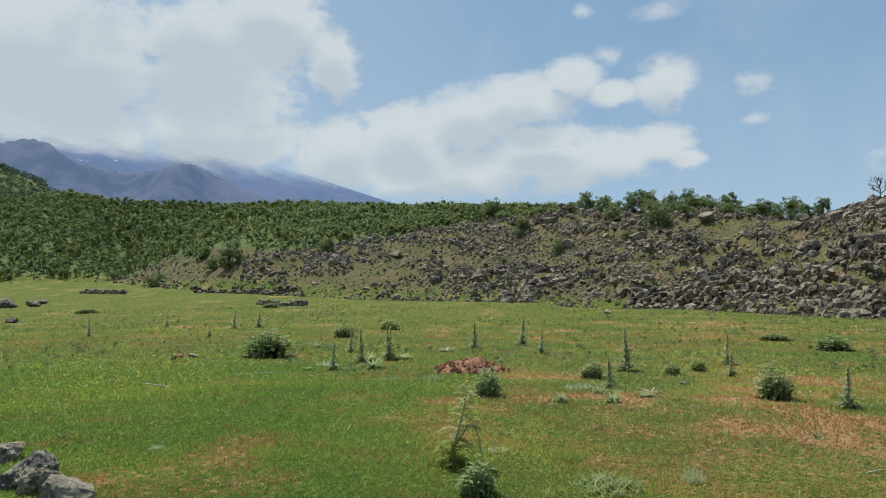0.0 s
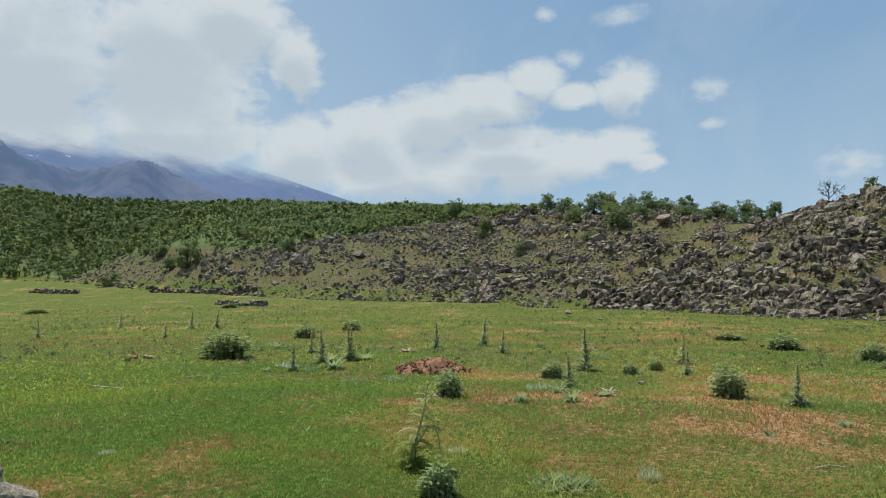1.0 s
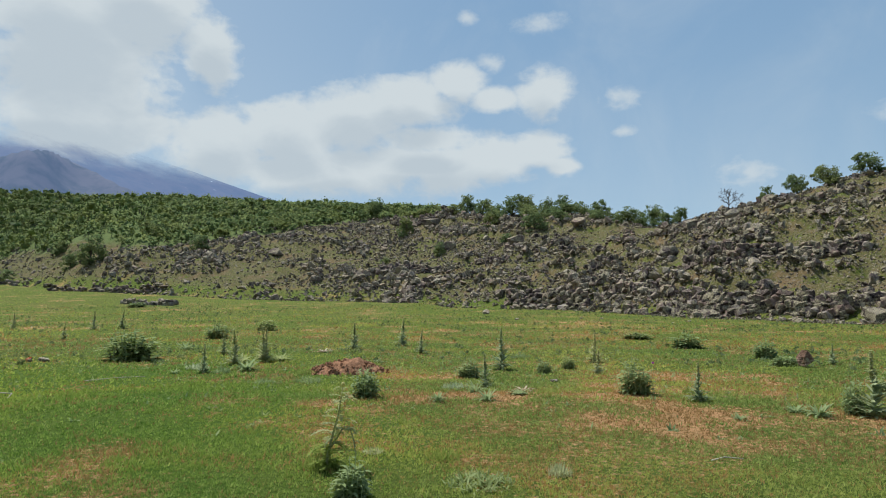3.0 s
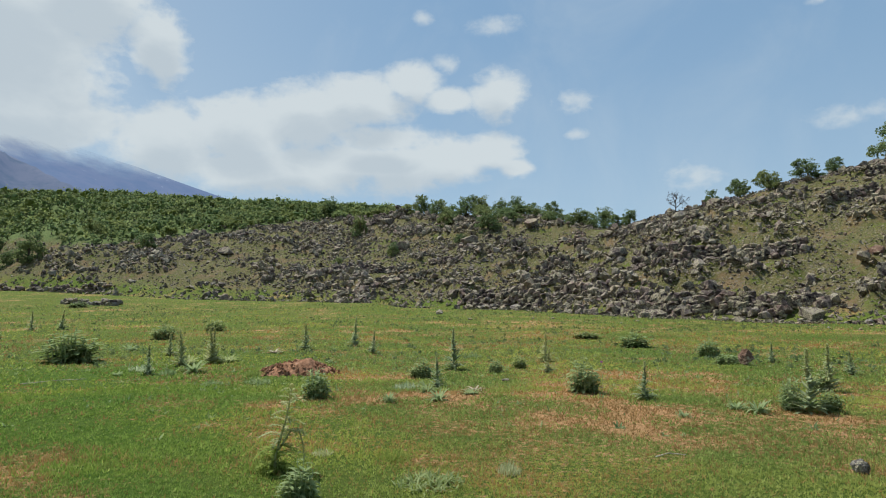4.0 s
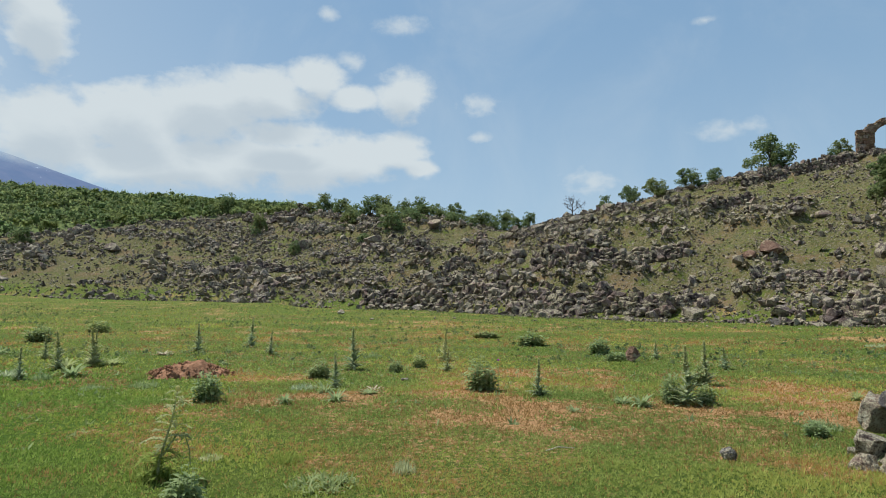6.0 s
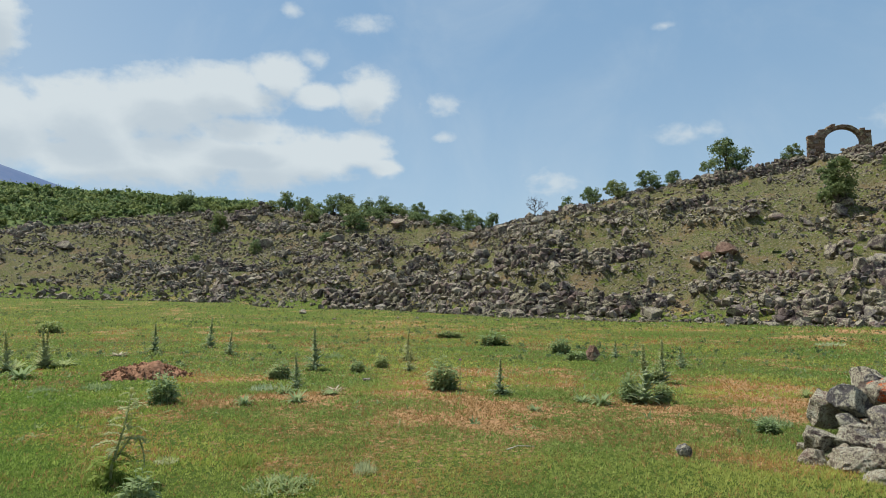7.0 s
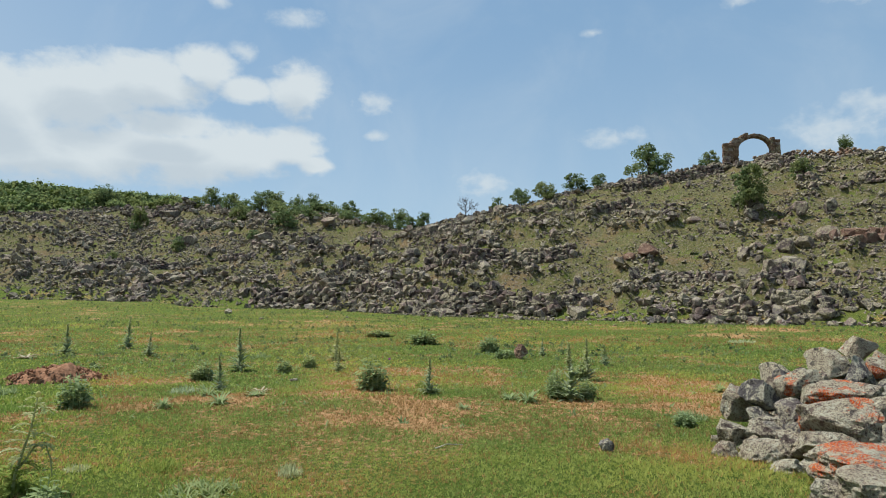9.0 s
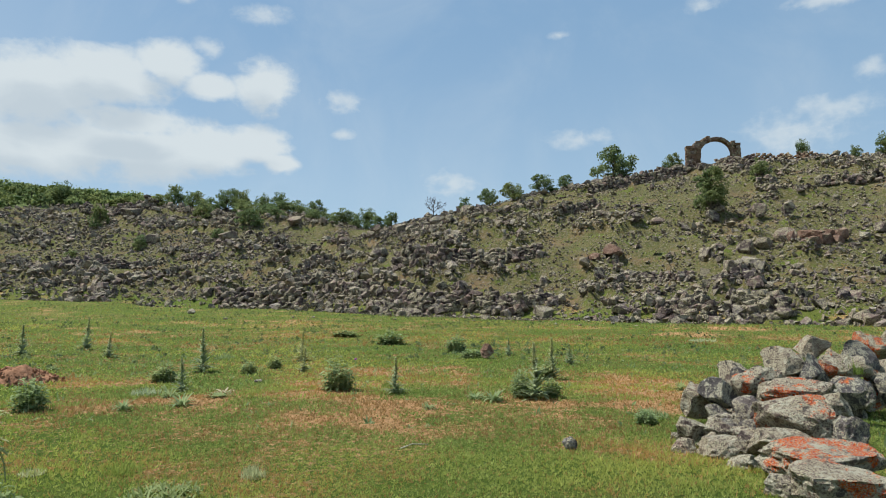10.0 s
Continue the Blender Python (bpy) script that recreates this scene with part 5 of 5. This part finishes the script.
# ---- grass, dry stubble and small weeds ----
def build_grass():
    def blades(tufts, per, d0, d1, tall, wide, dry, power=1.0):
        a = np.radians(rng.uniform(-37, 72, tufts))
        d = d0 * (d1 / d0) ** (rng.uniform(size=tufts) ** power)
        x, y = d * np.sin(a), d * np.cos(a)
        soil = bare_soil(x, y) + 0.3 * ripple(x, y, 0.5, 25)
        keep = (soil + rng.normal(0, 0.16, tufts) > 0.3) | (rng.uniform(size=tufts) < 0.11 * (1 - 0.8 * lush(x, y))) if dry else (soil < 0.3 + 0.42 * rng.uniform(size=tufts)) & (0.5 + 0.5 * ripple(x, y, 0.8, 26) + rng.uniform(-0.3, 0.3, tufts) > 0.12)
        x, y, d = x[keep], y[keep], d[keep]
        h = tall * rng.uniform(0.5, 1.5, len(x)) * np.clip(1.0 + 0.3 * ripple(x, y, 1.6, 27) + 0.3 * ripple(x, y, 0.3, 28), 0.6, 2)
        h = h * np.clip(d / 8, 0.65, 1)
        x, y, d, h = (np.repeat(q, per) for q in (x, y, d, h))
        n = len(x)
        h = h * rng.uniform(0.6, 1.15, n)
        w = wide * rng.uniform(0.7, 1.3, n) * np.clip(d / 8, 0.8, 3)
        t, way = rng.uniform(0, 6.28, n), rng.uniform(0, 6.28, n)
        lean = rng.uniform(0.1, 0.95, n) * h
        cx, cy = np.cos(way), np.sin(way)
        p = np.stack([x + 0.25 * lean * cx, y + 0.25 * lean * cy, land(x, y)[0] - 0.003], -1)
        side = np.stack([np.cos(t) * w, np.sin(t) * w, 0 * w], -1)
        return np.stack([p - side, p + side, p + np.stack([lean * cx, lean * cy, h], -1)], 1).reshape(-1, 3), np.arange(3 * n).reshape(-1, 3)

    v, f = blades(86000, 4, 4.3, 15, 0.038, 0.0062, False, 0.85)
    w, g = blades(56000, 3, 12, 50, 0.05, 0.0095, False)
    f, v = np.concatenate([f, g + len(v)]), np.concatenate([v, w])
    w, g = blades(30000, 3, 42, 150, 0.11, 0.011, False)
    f, v = np.concatenate([f, g + len(v)]), np.concatenate([v, w])
    deep = lush(v[::3, 0], v[::3, 1]) * 0.85 > rng.uniform(size=len(f))
    tagged(new("grass", mesh_of("grass", v, f, [M_GRASS, M_LUSH], deep)), "short cropped green pasture grass", "grass", kind="stuff")
    v, f = blades(100000, 3, 4.2, 36, 0.045, 0.0052, True)
    w, g = blades(16000, 3, 26, 95, 0.11, 0.008, True)
    v, f = np.concatenate([v, w]), np.concatenate([f, g + len(v)])
    tagged(new("dry_grass", mesh_of("dry_grass", v, f, M_STRAW)), "dry reddish stubble on worn earth", "grass", kind="stuff")

    def tuft(count, steps, wide=0.24):
        vs, fs = joined([blade((rng.normal(0, 0.2), rng.normal(0, 0.2), 0), (rng.normal(0, 0.7), rng.normal(0, 0.7), 1), rng.uniform(0.5, 1.2), wide, rng.uniform(0.3, 1.3), steps) for _ in range(count)])
        return np.array(vs), np.array(fs)

    near, far = [tuft(7, 2) for _ in range(6)], [tuft(3, 1, 0.3) for _ in range(8)]
    bushy = [leaves_round([(0, 0, 0.32), (rng.normal(0, 0.3), rng.normal(0, 0.3), 0.25), (0.1, 0, 0.6)], [(0.5, 0.5, 0.34), (0.4, 0.4, 0.26), (0.25, 0.25, 0.4)], 3, 0.22) for _ in range(8)]
    for count, d0, d1, s0, s1, mat, label in ((8000, 5, 24, 0.02, 0.06, M_STRAW, "pale dry wisps in the turf"), (12000, 5, 26, 0.02, 0.07, M_FRESH, "small green herbs in the turf"), (3200, 9, 30, 0.05, 0.14, M_THISTLE, "small dusty herbs on worn earth"), (7000, 19, 90, 0.08, 0.30, M_WEED, "scattered dusty green weeds across the pasture"), (3000, 20, 80, 0.08, 0.30, M_OAK, "dark green weeds across the pasture"), (9000, 31, 105, 0.08, 0.28, M_STRAW, "dry brown weeds across the pasture"), (5000, 54, 130, 0.1, 0.34, M_STRAW, "dry tufts between the hillside rocks"), (9000, 54, 160, 0.12, 0.40, M_WEED, "tufts of grass between the hillside rocks")):
        a = np.radians(rng.uniform(-36, 72, count))
        d = np.sqrt(rng.uniform(d0 ** 2, d1 ** 2, count))
        x, y = d * np.sin(a), d * np.cos(a)
        keep = ripple(x, y, 3.5, 29) * 0.5 + ripple(x, y, 11, 30) * 0.5 > rng.uniform(-0.6, 0.5, count) + (0.25 if 15 < d0 < 30 else 0)
        x, y = x[keep], y[keep]
        s = rng.uniform(s0, s1, len(x))
        v, f = scatter(near if d0 == 9 else bushy if 15 < d0 < 30 else far, np.stack([x, y, land(x, y)[0] - 0.01], -1), np.stack([s, s, s], -1))
        tagged(new("pasture_weeds", mesh_of("pasture_weeds", v, f, mat)), label, "weeds", kind="stuff")


build_grass()
